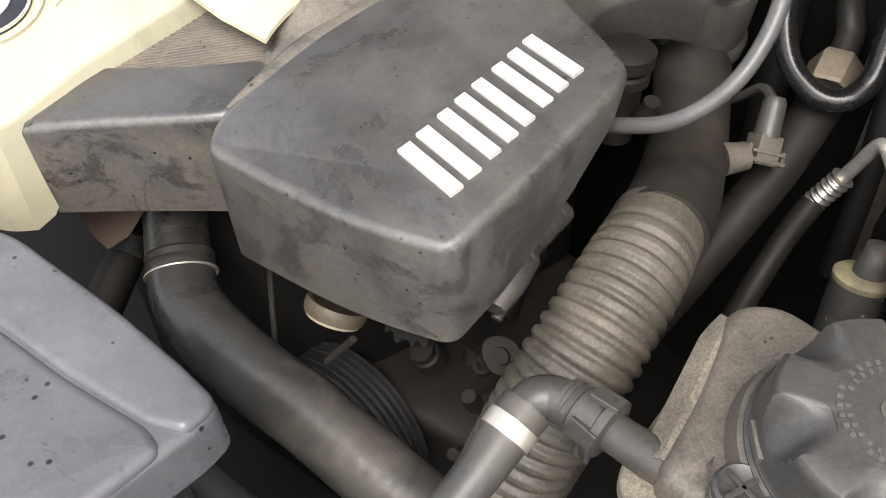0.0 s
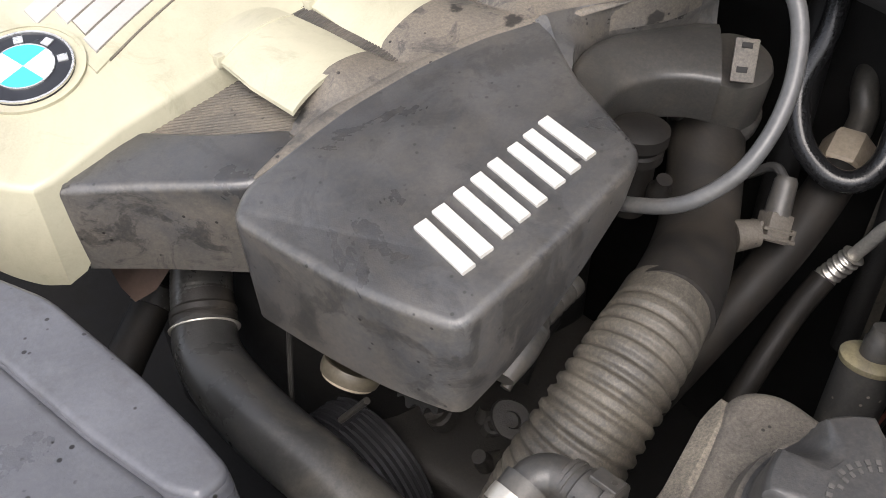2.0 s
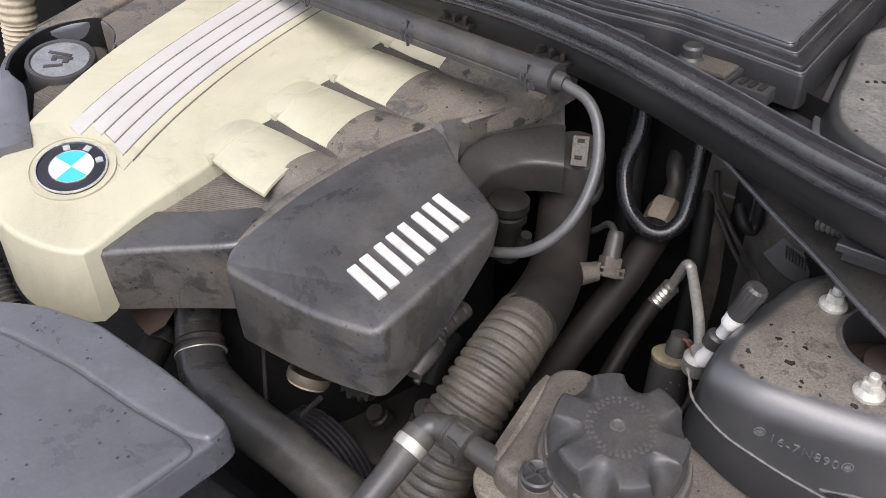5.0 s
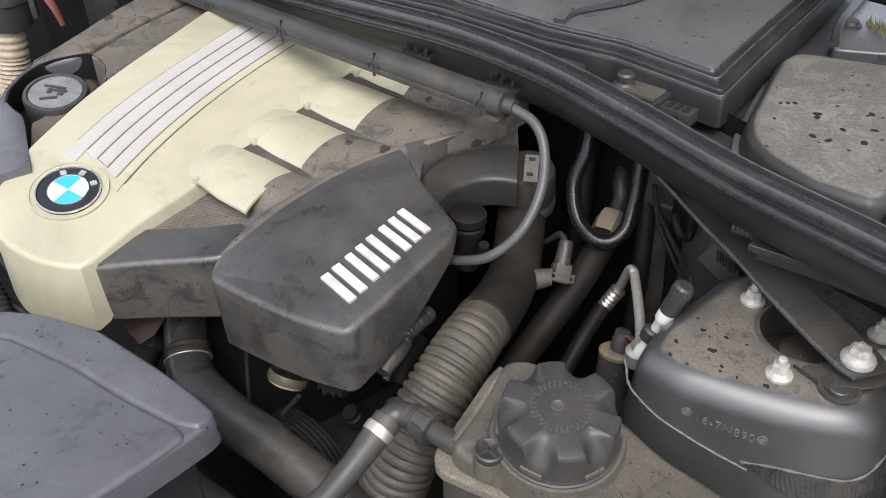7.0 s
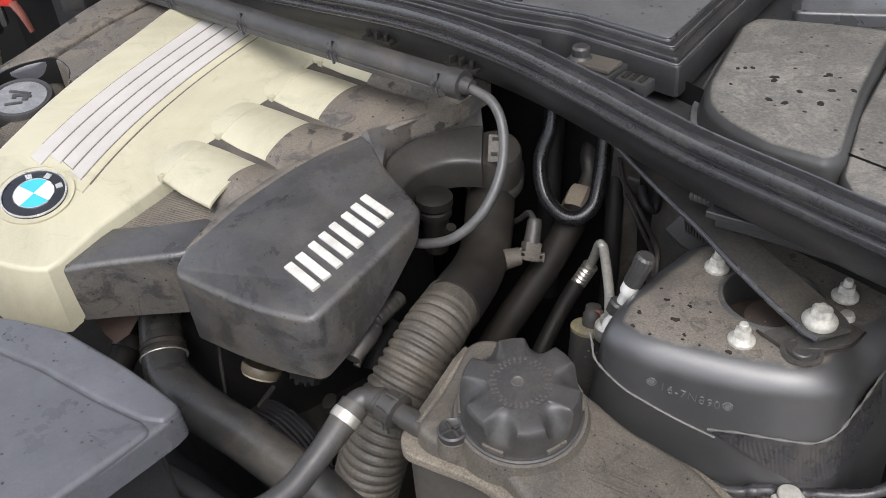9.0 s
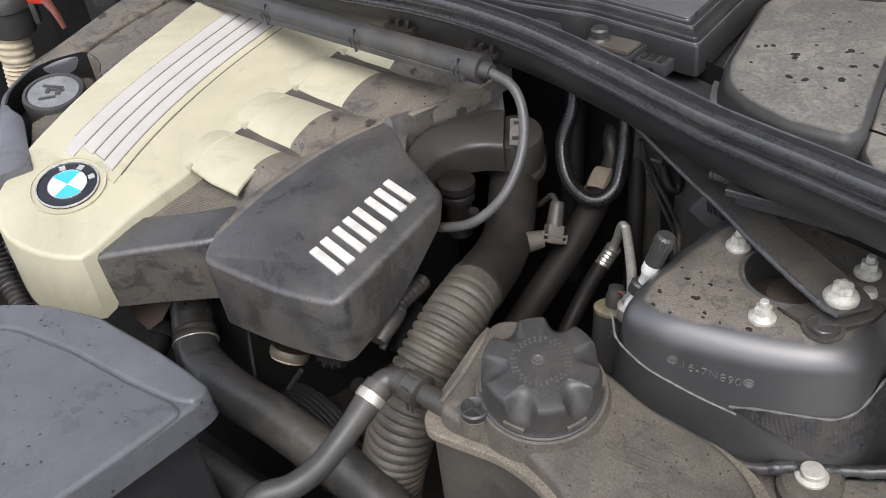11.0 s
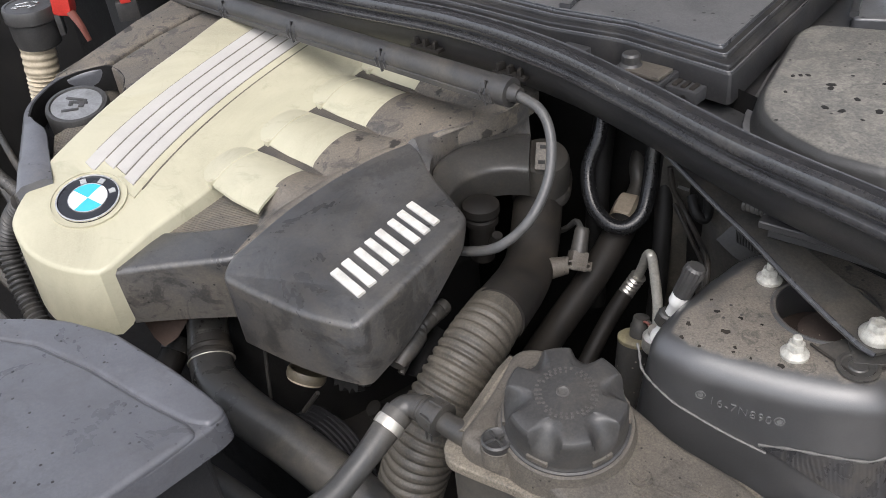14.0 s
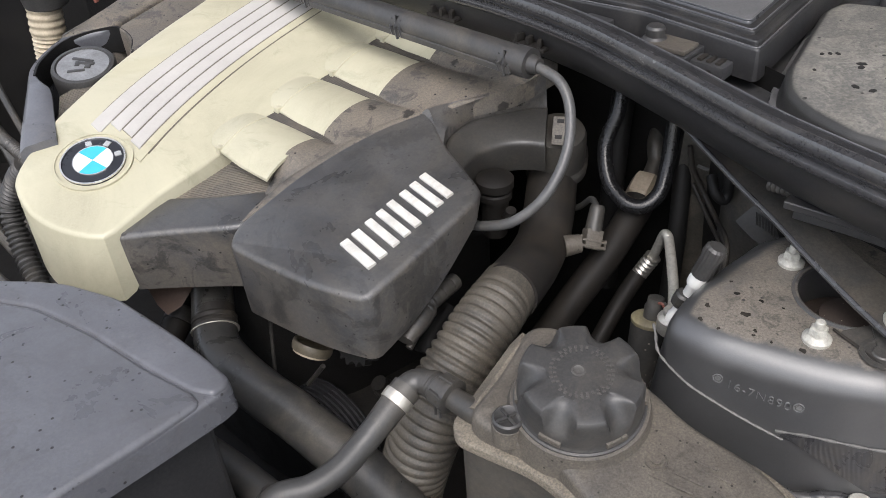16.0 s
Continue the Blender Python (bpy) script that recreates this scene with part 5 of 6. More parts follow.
bm = bmesh.new()
blade_line = []
for i, p in enumerate(line):
    way = (line[min(i + 1, len(line) - 1)] - line[max(i - 1, 0)]).normalized()
    blade_line.append(p - way.cross(Vector((0, 0, 1))).normalized() * 0.0035 * min(1, max(0.0, (len(line) - 1 - i) / 14)))
strip(bm, blade_line, lambda t: brace_width(t) + 0.007 * min(1, (1 - t) * 3.5), 0.0030)
part("blade", bm, M_BRACE, brace)
bm = bmesh.new()
edge_line = []
for i, p in enumerate(line):
    way = (line[min(i + 1, len(line) - 1)] - line[max(i - 1, 0)]).normalized()
    edge_line.append(p + way.cross(Vector((0, 0, 1))).normalized() * (brace_width(i / (len(line) - 1)) / 2 - 0.001) + Vector((0, 0, 0.0016)))
sweep(bm, edge_line, 0.0019, 8)
part("folded_edge", bm, M_EDGE, brace, "edge worn to bright steel")
bm = bmesh.new()
strip(bm, [(0.396, 0.240, 1.1685), (0.412, 0.237, 1.1685), (0.430, 0.241, 1.1685)], 0.024, 0.002)
part("foot_plate", bm, M_BRACE, brace)

# ---- expansion tank ----
tank = base("expansion_tank", (0.19, 0.2, 0.95), "dirty grey plastic coolant expansion tank with black screw cap", "coolant tank")
fl = [(0.100, 0.222), (0.130, 0.260), (0.155, 0.299), (0.182, 0.303), (0.252, 0.236), (0.270, 0.203), (0.312, 0.165), (0.330, 0.135), (0.34, 0.03), (0.21, 0.03), (0.184, 0.140), (0.156, 0.172), (0.128, 0.188), (0.102, 0.204)]
bm = bmesh.new()
slab(bm, rounded(flat_at(fl, 1.121), [0.008, 0.01, 0.012, 0.012, 0.01, 0.01, 0.015, 0.02, 0.02, 0.02, 0.03, 0.02, 0.01, 0.008], 4), 1.113, 0.002, 3)
part("flange", bm, M_TANKEDGE, tank, "paler dusty seam flange")
# Darker plastic on the lower shell puts the front wall's shade into colour.
bm = bmesh.new()
slab(bm, rounded(inset(flat_at(fl, 1.112), 0.006), 0.012, 4), 0.97, 0.002, 2)
part("lower_shell", bm, M_ELBOW, tank, "lower shell of the tank, darkened for shade")
up_ = [(0.113, 0.214), (0.136, 0.247), (0.159, 0.293), (0.182, 0.293), (0.246, 0.228), (0.263, 0.199), (0.303, 0.163), (0.318, 0.135), (0.325, 0.03), (0.225, 0.03), (0.196, 0.130), (0.168, 0.173), (0.142, 0.188), (0.120, 0.202)]
zt = [1.139, 1.141, 1.146, 1.146, 1.139, 1.137, 1.133, 1.131, 1.128, 1.128, 1.131, 1.136, 1.138, 1.138]
bm = bmesh.new()
slab(bm, rounded([Vector((x, y, z)) for (x, y), z in zip(up_, zt)], [0.01, 0.02, 0.012, 0.012, 0.015, 0.02, 0.015, 0.02, 0.02, 0.02, 0.04, 0.02, 0.01, 0.01], 5), 1.118, 0.007, 5, 0.001)
part("upper_shell", bm, M_TANK, tank)
bm = bmesh.new()
strip(bm, spline([(0.1140, 0.2205, 1.1300), (0.1355, 0.2550, 1.1335), (0.1570, 0.2895, 1.1375)], 6), lambda t: 0.017 * min(1.0, 0.35 + 5 * (1 - t)), 0.007, up=(-0.50, 0.30, 0.80), r=1.0)
part("ridge", bm, M_TANKEDGE, tank, "pale dusty ridge of the tank")
# filler neck and screw cap lean forward
LEAN = Matrix.Translation((0.1900, 0.2108, 1.150)) @ Matrix.Rotation(0.14, 4, "X")


def leaning(bm):
    bmesh.ops.transform(bm, matrix=LEAN, verts=bm.verts)
    return bm


bm = bmesh.new()
lathe(bm, (0, 0, 0), (0, 0, 1), [(0.0530, -0.030), (0.0505, -0.010), (0.0492, -0.0055), (0.0486, -0.0035), (0.0482, -0.0015), (0.0455, -0.0010), (0.0440, -0.0025), (0.040, -0.0025)], 56)
part("neck", leaning(bm), M_TANK, tank)


def lobes(a, r, h):
    """Six thumb scoops round the cap, deepest at the top edge."""
    if r < 0.024 or h < 0.011:
        return r
    d = (a - radians(63)) % (math.pi / 3)
    d = min(d, math.pi / 3 - d)
    rise = (h - 0.011) / 0.020
    cut = max(0.0, 1 - (d / (0.17 + 0.12 * rise)) ** 2) ** 0.6
    return r - cut * 0.0150 * min(1.0, rise) ** 1.1 * min(1.0, (r - 0.024) / 0.012)


bm = bmesh.new()
lathe(bm, (0, 0, 0), (0, 0, 1), [(0.040, -0.002), (0.0458, -0.0018), (0.0460, 0.0006), (0.0444, 0.0012), (0.0444, 0.0026), (0.0440, 0.0032), (0.0436, 0.006), (0.0434, 0.010), (0.0433, 0.013), (0.0432, 0.0155), (0.0431, 0.018), (0.0430, 0.0205), (0.0429, 0.023), (0.0426, 0.0255), (0.0420, 0.0280), (0.0408, 0.0294), (0.0385, 0.0301), (0.034, 0.0305), (0.030, 0.0308), (0.026, 0.0309), (0.006, 0.0310)], 180, lobes)
cap = part("screw_cap", leaning(bm), M_CAP, tank, "black six-lobed screw cap", angle=32)
for k in range(6):
    a = radians(63) + math.pi / 3 * k + math.pi
    bm = bmesh.new()
    box(bm, (0.0436 * math.cos(a), -0.0436 * math.sin(a), 0.0065), (0.0028, 0.016, 0.0048), -a, 0.0008)
    part("ratchet_lug", leaning(bm), M_TANK, cap, "dusty ratchet lug")
for ring_r, count, wide in ((0.0208, 34, 0.0018), (0.0180, 30, 0.0014)):
    for k in range(count):
        if k % 7 == 6:
            continue
        a = 2 * math.pi * k / count
        bm = bmesh.new()
        box(bm, (ring_r * math.cos(a), ring_r * math.sin(a), 0.0311), (0.0022, wide, 0.0007), a, 0)
        part("raised_mark", leaning(bm), M_MARK, cap)
bm = bmesh.new()
lathe(bm, (-0.002, 0.001, 0.0306), (0, 0, 1), [(0.0050, 0), (0.0050, 0.0010), (0.0038, 0.0011), (0.0030, 0.0006), (0.001, 0.0006)], 20)
part("raised_mark", leaning(bm), M_MARK, cap)
screw = base("bleed_screw", (0.1400, 0.1975, 1.139), "black cross-slot bleed screw in the tank", "screw")
bm = bmesh.new()
lathe(bm, (0.1400, 0.1975, 1.128), (0, 0, 1), [(0.0118, 0), (0.0118, 0.012), (0.0112, 0.0145), (0.010, 0.015)], 24)
part("boss", bm, M_TANK, screw)
bm = bmesh.new()
lathe(bm, (0.1400, 0.1975, 1.142), (0, 0, 1), [(0.0106, 0), (0.0112, 0.0062), (0.0098, 0.0075), (0.0085, 0.0065), (0.0003, 0.0050)], 24)
part("head", bm, M_CAP, screw)
for k in (0.5, 0.5 + math.pi / 2):
    bm = bmesh.new()
    box(bm, (0.1400, 0.1975, 1.1482), (0.018, 0.0024, 0.0026), k, 0.0004)
    part("cross_rib", bm, M_CAP, screw)
for x, y, l, ang in ((0.262, 0.168, 0.03, -0.6), (0.252, 0.155, 0.026, -0.6), (0.242, 0.150, 0.03, -0.6), (0.272, 0.155, 0.02, -0.6), (0.228, 0.172, 0.012, -0.6), (0.150, 0.262, 0.022, 1.05), (0.156, 0.256, 0.022, 1.05)):
    bm = bmesh.new()
    z = 1.1346 if x > 0.2 else 1.1425
    box(bm, (x, y, z - 0.0010), (l, 0.0026, 0.0016), ang, 0.0006)
    part("moulded_mark", bm, M_TANK, tank)
bm = bmesh.new()
lathe(bm, (0.236, 0.168, 1.1335), (0, 0, 1), [(0.008, 0), (0.008, 0.002), (0.0068, 0.002), (0.0062, 0), (0.0038, 0.0), (0.0035, 0.002), (0.0003, 0.002)], 24)
part("moulded_mark", bm, M_TANK, tank)
bm = bmesh.new()
sweep(bm, spline([(0.097, 0.2435, 1.124), (0.108, 0.2325, 1.1245), (0.120, 0.2225, 1.1255), (0.136, 0.214, 1.128)], 5), lambda t: 0.0088 + 0.003 * t * t, 18)
part("stub", bm, M_ELBOW, tank, "pipe stub of the tank")

# quick connector, clamp and bleed hose
qc = base("quick_connector", (0.088, 0.254, 1.11), "black plastic quick connector elbow on the tank hose", "connector")
bm = bmesh.new()
sweep(bm, spline([(0.0570, 0.2440, 1.117), (0.0630, 0.2510, 1.1205), (0.0690, 0.2565, 1.123), (0.0760, 0.2575, 1.124), (0.083, 0.2540, 1.1245), (0.096, 0.2440, 1.124)], 8), 0.0102, 24)
part("elbow", bm, M_ELBOW, qc)
bm = bmesh.new()
way = Vector((0.72, -0.69, -0.05)).normalized()
lathe(bm, (0.0850, 0.2540, 1.1245), way, [(0.0098, -0.004), (0.0106, -0.0035), (0.0106, -0.0015), (0.0114, -0.001), (0.0114, 0.0008), (0.0108, 0.0012), (0.0112, 0.004), (0.0122, 0.005), (0.0122, 0.018), (0.0126, 0.0185), (0.0126, 0.0205), (0.0105, 0.021)], 28)
part("sleeve", bm, M_ELBOW, qc)
bm = bmesh.new()
lathe(bm, (0.0985, 0.2425, 1.124), way, [(0.0120, -0.002), (0.0142, -0.001), (0.0142, 0.003), (0.0120, 0.004)], 24)
part("lock_ring", bm, M_ELBOW, qc)
for up3 in ((0.3, 0.1, 0.95), (-0.5, -0.6, 0.2)):
    bm = bmesh.new()
    u3 = Vector(up3).normalized()
    strip(bm, [Vector((0.0905, 0.2500, 1.125)) + u3 * 0.0120, Vector((0.1000, 0.2410, 1.124)) + u3 * 0.0134], 0.0095, 0.003, up=u3)
    tab = part("release_tab", bm, M_ELBOW, qc)
    bm = bmesh.new()
    lathe(bm, Vector((0.0972, 0.2437, 1.1243)) + u3 * 0.0140, u3, [(0.0014, 0), (0.0014, 0.0010), (0.0003, 0.0010)], 12)
    part("pin", bm, M_DARKSTEEL, tab, "small steel pin")
for turn in (-0.5, 0.5):
    bm = bmesh.new()
    side = way.cross(Vector((0, 0, 1))).normalized()
    at = Vector((0.0965, 0.2440, 1.1215)) - Vector((0, 0, 0.0105)) * 0.6 + (-side if side.y > 0 else side) * 0.0112 + way * 0.005 * turn
    strip(bm, [at + Vector((0, 0, 0.006)), at - Vector((0, 0, 0.006))], 0.0020, 0.0018, up=side)
    part("clip_leg", bm, M_CAP, qc)
bm = bmesh.new()
sweep(bm, spline([(0.0660, 0.2540, 1.122), (0.0575, 0.2450, 1.1172), (0.0450, 0.2310, 1.109), (0.031, 0.217, 1.100), (0.016, 0.202, 1.093), (-0.004, 0.189, 1.089), (-0.03, 0.183, 1.085), (-0.05, 0.172, 1.06)], 10), lambda t: 0.0122 - 0.002 * min(1, t * 4), 20)
single("bleed_hose", bm, M_RUBBER, "thin black rubber coolant hose", "coolant hose")
bm = bmesh.new()
d = Vector((0.62, 0.66, 0.4)).normalized()
lathe(bm, Vector((0.0582, 0.2458, 1.1177)), d, [(0.0112, -0.0042), (0.0124, -0.0040), (0.0126, 0), (0.0124, 0.0040), (0.0112, 0.0042)], 28)
single("hose_clamp", bm, M_CLAMP, "bright steel band clamp on the bleed hose", "hose clamp")

# neighbours of the radiator hose
lower = base("lower_hose", (-0.22, 0.47, 1.0), "black lower coolant hose with grey collar", "coolant hose")
bm = bmesh.new()
sweep(bm, spline([(-0.186, 0.500, 1.025), (-0.197, 0.468, 1.008), (-0.209, 0.43, 0.990), (-0.22, 0.36, 0.965)], 6), 0.0145, 20)
part("tube", bm, M_DARKHOSE, lower)
bm = bmesh.new()
lathe(bm, (-0.1965, 0.470, 1.0090), (0.25, 0.75, 0.45), [(0.0143, 0), (0.0158, 0.0005), (0.0158, 0.014), (0.0143, 0.016)], 28)
part("collar", bm, M_BLOCKGREY, lower, "grey-brown collar")
bm = bmesh.new()
loop = [Vector((-0.222, 0.470, 1.082)), Vector((-0.150, 0.465, 1.082)), Vector((-0.176, 0.446, 1.050)), Vector((-0.190, 0.440, 1.044)), Vector((-0.200, 0.446, 1.052))]
rings(bm, [loop, [p + Vector((0, 0.03, 0.01)) for p in loop]])
single("brown_shield", bm, M_RUST, "brown heat-stained metal shield under the duct", "heat shield")

# ---- engine block and drive below ----
block = base("engine_block", Q(0.15, 0.15, 0.75), "grimy dark engine block", "engine block")
bm = bmesh.new()
slab(bm, rounded([Q(u, v, 1.06) for u, v in [(0.06, -0.10), (0.06, 0.05), (0.07, 0.16), (0.10, 0.20), (0.30, 0.24), (0.34, 0.10), (0.34, -0.12)]], 0.02, 4), 0.74, 0.01, 4)
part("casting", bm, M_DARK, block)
bm = bmesh.new()
slab(bm, rounded([Q(u, v, 0.925) for u, v in [(0.085, 0.16), (0.085, 0.235), (0.10, 0.31), (0.30, 0.30), (0.30, 0.2), (0.12, 0.16)]], 0.015, 4), 0.74, 0.012, 4)
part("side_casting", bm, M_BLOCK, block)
for k in range(12):
    u, v = 0.085 + 0.08 * random.random(), 0.22 + 0.09 * random.random()
    bm = bmesh.new()
    size = random.uniform(0.5, 1.0)
    lathe(bm, Q(u, v, 0.915 + 0.02 * random.random()), (random.uniform(-0.6, 0.6), random.uniform(-0.6, 0.3), 1), [(0.012 * size, 0), (0.011 * size, 0.010), (0.009 * size, 0.012), (0.009 * size, 0.018), (0.001, 0.018)], 6 if k % 2 else 14)
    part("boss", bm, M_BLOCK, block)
flange = base("pipe_flange", (0.06, 0.393, 0.99), "grimy metal flange with a bolt hole", "flange")
bm = bmesh.new()
n3 = Vector((0.2, -0.62, 0.75)).normalized()
lathe(bm, (0.066, 0.388, 0.992), n3, [(0.012, -0.004), (0.0125, -0.003), (0.0125, 0.001), (0.012, 0.002), (0.0055, 0.002), (0.0050, -0.003), (0.0003, -0.003)], 24, lambda a, r, h: r * (1 + 0.25 * math.cos(a + 0.6) ** 4))
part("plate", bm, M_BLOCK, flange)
bm = bmesh.new()
sweep(bm, spline([(0.066, 0.412, 1.005), (0.075, 0.43, 1.02), (0.09, 0.45, 1.03)], 5), 0.012, 16)
part("pipe", bm, M_DARK, flange)
pulley = base("drive_pulley", Q(0.062, 0.205, 0.9), "black ribbed drive pulley", "pulley")
paxis = Vector((UX, UY, 0.0)).normalized()
pc = Q(0.064, 0.213, 0.904)
prof = [(0.048, -0.018)]
for k in range(7):
    prof += [(0.0620, -0.016 + k * 0.0052), (0.0620, -0.0145 + k * 0.0052), (0.0575, -0.013 + k * 0.0052), (0.0575, -0.0118 + k * 0.0052)]
prof += [(0.048, 0.022)]
bm = bmesh.new()
lathe(bm, pc, paxis, prof, 64)
part("wheel", bm, M_PULLEY, pulley)
bm = bmesh.new()
lathe(bm, pc, paxis, [(0.050, -0.019), (0.050, -0.022), (0.012, -0.026), (0.001, -0.026)], 48)
part("face", bm, M_DARK, pulley)
idler = base("idler_pulley", (-0.027, 0.36, 1.06), "ivory plastic idler pulley under the intake box", "pulley")
ic, iaxis = Vector((-0.034, 0.376, 1.054)), Vector((0.35, 0.45, 0.8)).normalized()
bm = bmesh.new()
lathe(bm, ic, iaxis, [(0.015, -0.006), (0.0185, -0.005), (0.0193, -0.002), (0.0193, 0.002), (0.0185, 0.004), (0.016, 0.004), (0.014, 0.001), (0.001, 0.001)], 40)
part("wheel", bm, M_IDLER, idler)
bm = bmesh.new()
lathe(bm, ic, iaxis, [(0.0150, -0.0072), (0.0168, -0.0072), (0.0168, -0.0055), (0.0150, -0.0055)], 40)
part("rim", bm, M_IVORYDARK, idler, "paler rim")
bm = bmesh.new()
gear_axis = Vector((0.55, 0.6, -0.5)).normalized()
lathe(bm, (0.014, 0.355, 1.088), gear_axis, [(0.02, -0.004), (0.028, -0.003), (0.028, 0.006), (0.02, 0.007)], 72, lambda a, r, h: r * (1 + 0.07 * (1 if math.sin(18 * a) > 0 else -1)) if r > 0.025 else r)
single("toothed_wheel", bm, M_DARK, "grimy dark toothed wheel under the intake box", "gear")
bm = bmesh.new()
sweep(bm, spline([(-0.072, 0.40, 1.09), (-0.075, 0.39, 1.05), (-0.078, 0.38, 1.0)], 4), 0.0019, 8)
single("dipstick_rod", bm, M_BLOCK, "thin grey rod beside the hose", "rod")
bm = bmesh.new()
sweep(bm, [Vector((-0.024, 0.362, 1.042)), Vector((-0.044, 0.371, 1.010))], 0.0024, 8)
single("thin_pipe", bm, M_BLOCK, "thin grimy metal pipe", "pipe")
bm = bmesh.new()
sweep(bm, spline([(-0.03, 0.20, 1.06), (-0.06, 0.18, 1.0), (0.0, 0.18, 0.9)], 6), 0.02, 16)
single("coolant_branch", bm, M_RUBBER, "black rubber hose below the housing", "coolant hose")
bm = bmesh.new()
sweep(bm, spline([(-0.16, 0.33, 0.99), (-0.10, 0.285, 0.99), (-0.04, 0.235, 0.985), (0.02, 0.18, 0.96), (0.05, 0.13, 0.92)], 6), 0.016, 16)
single("coolant_branch", bm, M_RUBBER, "black rubber hose beside the radiator hose", "coolant hose")

# ---- air-conditioning lines ----
bm = bmesh.new()
sweep(bm, spline([(0.275, 0.575, 1.25), (0.263, 0.545, 1.195), (0.250, 0.533, 1.162), (0.251, 0.510, 1.135), (0.264, 0.490, 1.122), (0.281, 0.483, 1.121), (0.297, 0.489, 1.132), (0.305, 0.503, 1.155), (0.310, 0.515, 1.19), (0.32, 0.53, 1.25)], 10), 0.0076, 18)
loop_hose = base("refrigerant_loop", (0.281, 0.483, 1.12), "glossy black rubber hose loop", "hose")
part("tube", bm, M_GLOSSRUBBER, loop_hose)
bm = bmesh.new()
box(bm, (0.3075, 0.5085, 1.172), (0.010, 0.006, 0.012), 0.5, 0.001)
part("retaining_clip", bm, M_BLOCKGREY, loop_hose, "small grey retaining clip")
ac = base("suction_line", (0.27, 0.5, 1.0), "brown-black suction hose with metal hex fitting", "hose")
bm = bmesh.new()
sweep(bm, spline([(0.292, 0.527, 1.112), (0.275, 0.503, 1.096), (0.246, 0.476, 1.065), (0.205, 0.446, 1.025), (0.16, 0.42, 0.97)], 8), 0.0155, 22)
part("tube", bm, M_DARKHOSE, ac)
bm = bmesh.new()
hx = Vector((0.5, 0.75, 0.45)).normalized()
lathe(bm, (0.284, 0.515, 1.106), hx, [(0.0165, 0), (0.0182, 0.002), (0.0182, 0.020), (0.0160, 0.025), (0.010, 0.027)], 6)
part("hex_fitting", bm, M_IVORYDARK, ac, "tarnished hex fitting")
bm = bmesh.new()
sweep(bm, spline([(0.297, 0.535, 1.118), (0.305, 0.548, 1.13), (0.306, 0.562, 1.145), (0.32, 0.585, 1.16), (0.35, 0.61, 1.17)], 8), 0.0095, 18)
part("upper_pipe", bm, M_DARKSTEEL, ac, "dark metal pipe")
press = base("pressure_line", (0.28, 0.46, 1.0), "aluminium refrigerant pipe with crimped ferrule", "pipe")
bm = bmesh.new()
sweep(bm, spline([(0.2905, 0.4755, 1.058), (0.2945, 0.465, 1.084), (0.2965, 0.455, 1.106), (0.2980, 0.448, 1.1105), (0.2985, 0.439, 1.108), (0.2935, 0.392, 1.102), (0.2870, 0.3555, 1.098), (0.288, 0.344, 1.100), (0.293, 0.338, 1.106)], 8), 0.0047, 18)
part("tube", bm, M_ALU, press)
fa, fb = Vector((0.2925, 0.4715, 1.068)), Vector((0.280, 0.4765, 1.040))
bm = bmesh.new()
sweep(bm, [fa.lerp(fb, i / 60) for i in range(61)], lambda t: 0.0072 + 0.0012 * math.cos(t * 2 * math.pi * 6), 20)
part("crimped_ferrule", bm, M_ALUBRIGHT, press, "bright crimped aluminium ferrule")
bm = bmesh.new()
sweep(bm, spline([(0.281, 0.476, 1.043), (0.262, 0.462, 1.02), (0.235, 0.435, 0.985), (0.21, 0.41, 0.94)], 6), 0.0088, 16)
part("rubber_hose", bm, M_DARKHOSE, press, "dusty rubber hose")
bm = bmesh.new()
lathe(bm, (0.284, 0.350, 1.082), (0.05, 0, 1), [(0.011, 0), (0.012, 0.003), (0.012, 0.014), (0.008, 0.018), (0.008, 0.022)], 20)
part("joint_block", bm, M_ALU, press)
valve = base("service_valve", (0.29, 0.335, 1.13), "white service valve with black ribbed cap", "valve")
va, vb = Vector((0.283, 0.334, 1.113)), Vector((0.3075, 0.3235, 1.196))
vw = (vb - va).normalized()
bm = bmesh.new()
lathe(bm, va, vw, [(0.0065, -0.006), (0.0070, 0.0), (0.0055, 0.004), (0.0055, 0.016)], 18)
part("stem", bm, M_WHITE, valve, "pale stem")
bm = bmesh.new()
lathe(bm, va + vw * 0.013, vw, [(0.0075, 0), (0.0095, 0.002), (0.0095, 0.012), (0.0075, 0.014), (0.005, 0.014)], 12, lambda a, r, h: r * (1 + 0.12 * math.cos(2 * a)))
part("collar", bm, M_RUBBER, valve, "black plastic collar")
bm = bmesh.new()
lathe(bm, va + vw * 0.023, vw, [(0.0046, 0), (0.0052, 0.002), (0.0052, 0.013), (0.0066, 0.015), (0.0074, 0.017), (0.0074, 0.034), (0.0064, 0.036)], 28)
part("sleeve", bm, M_WHITE, valve, "white plastic sleeve")
bm = bmesh.new()
lathe(bm, va + vw * 0.050, vw, [(0.0060, -0.0005), (0.0079, 0.0), (0.0079, 0.018), (0.0086, 0.023), (0.0082, 0.029), (0.0060, 0.031), (0.0003, 0.031)], 60, lambda a, r, h: r * (1 + (0.05 if h > 0.018 else 0.02) * math.cos(15 * a)) if r > 0.0065 else r)
part("cap", bm, M_CAP, valve, "black ribbed cap")
dryer = base("receiver_dryer", (0.267, 0.378, 0.95), "grimy grey receiver cylinder with yellowed band and plug", "cylinder")
daxis = Vector((0.10, 0.22, 1)).normalized()
dc = Vector((0.2680, 0.3665, 1.0))
bm = bmesh.new()
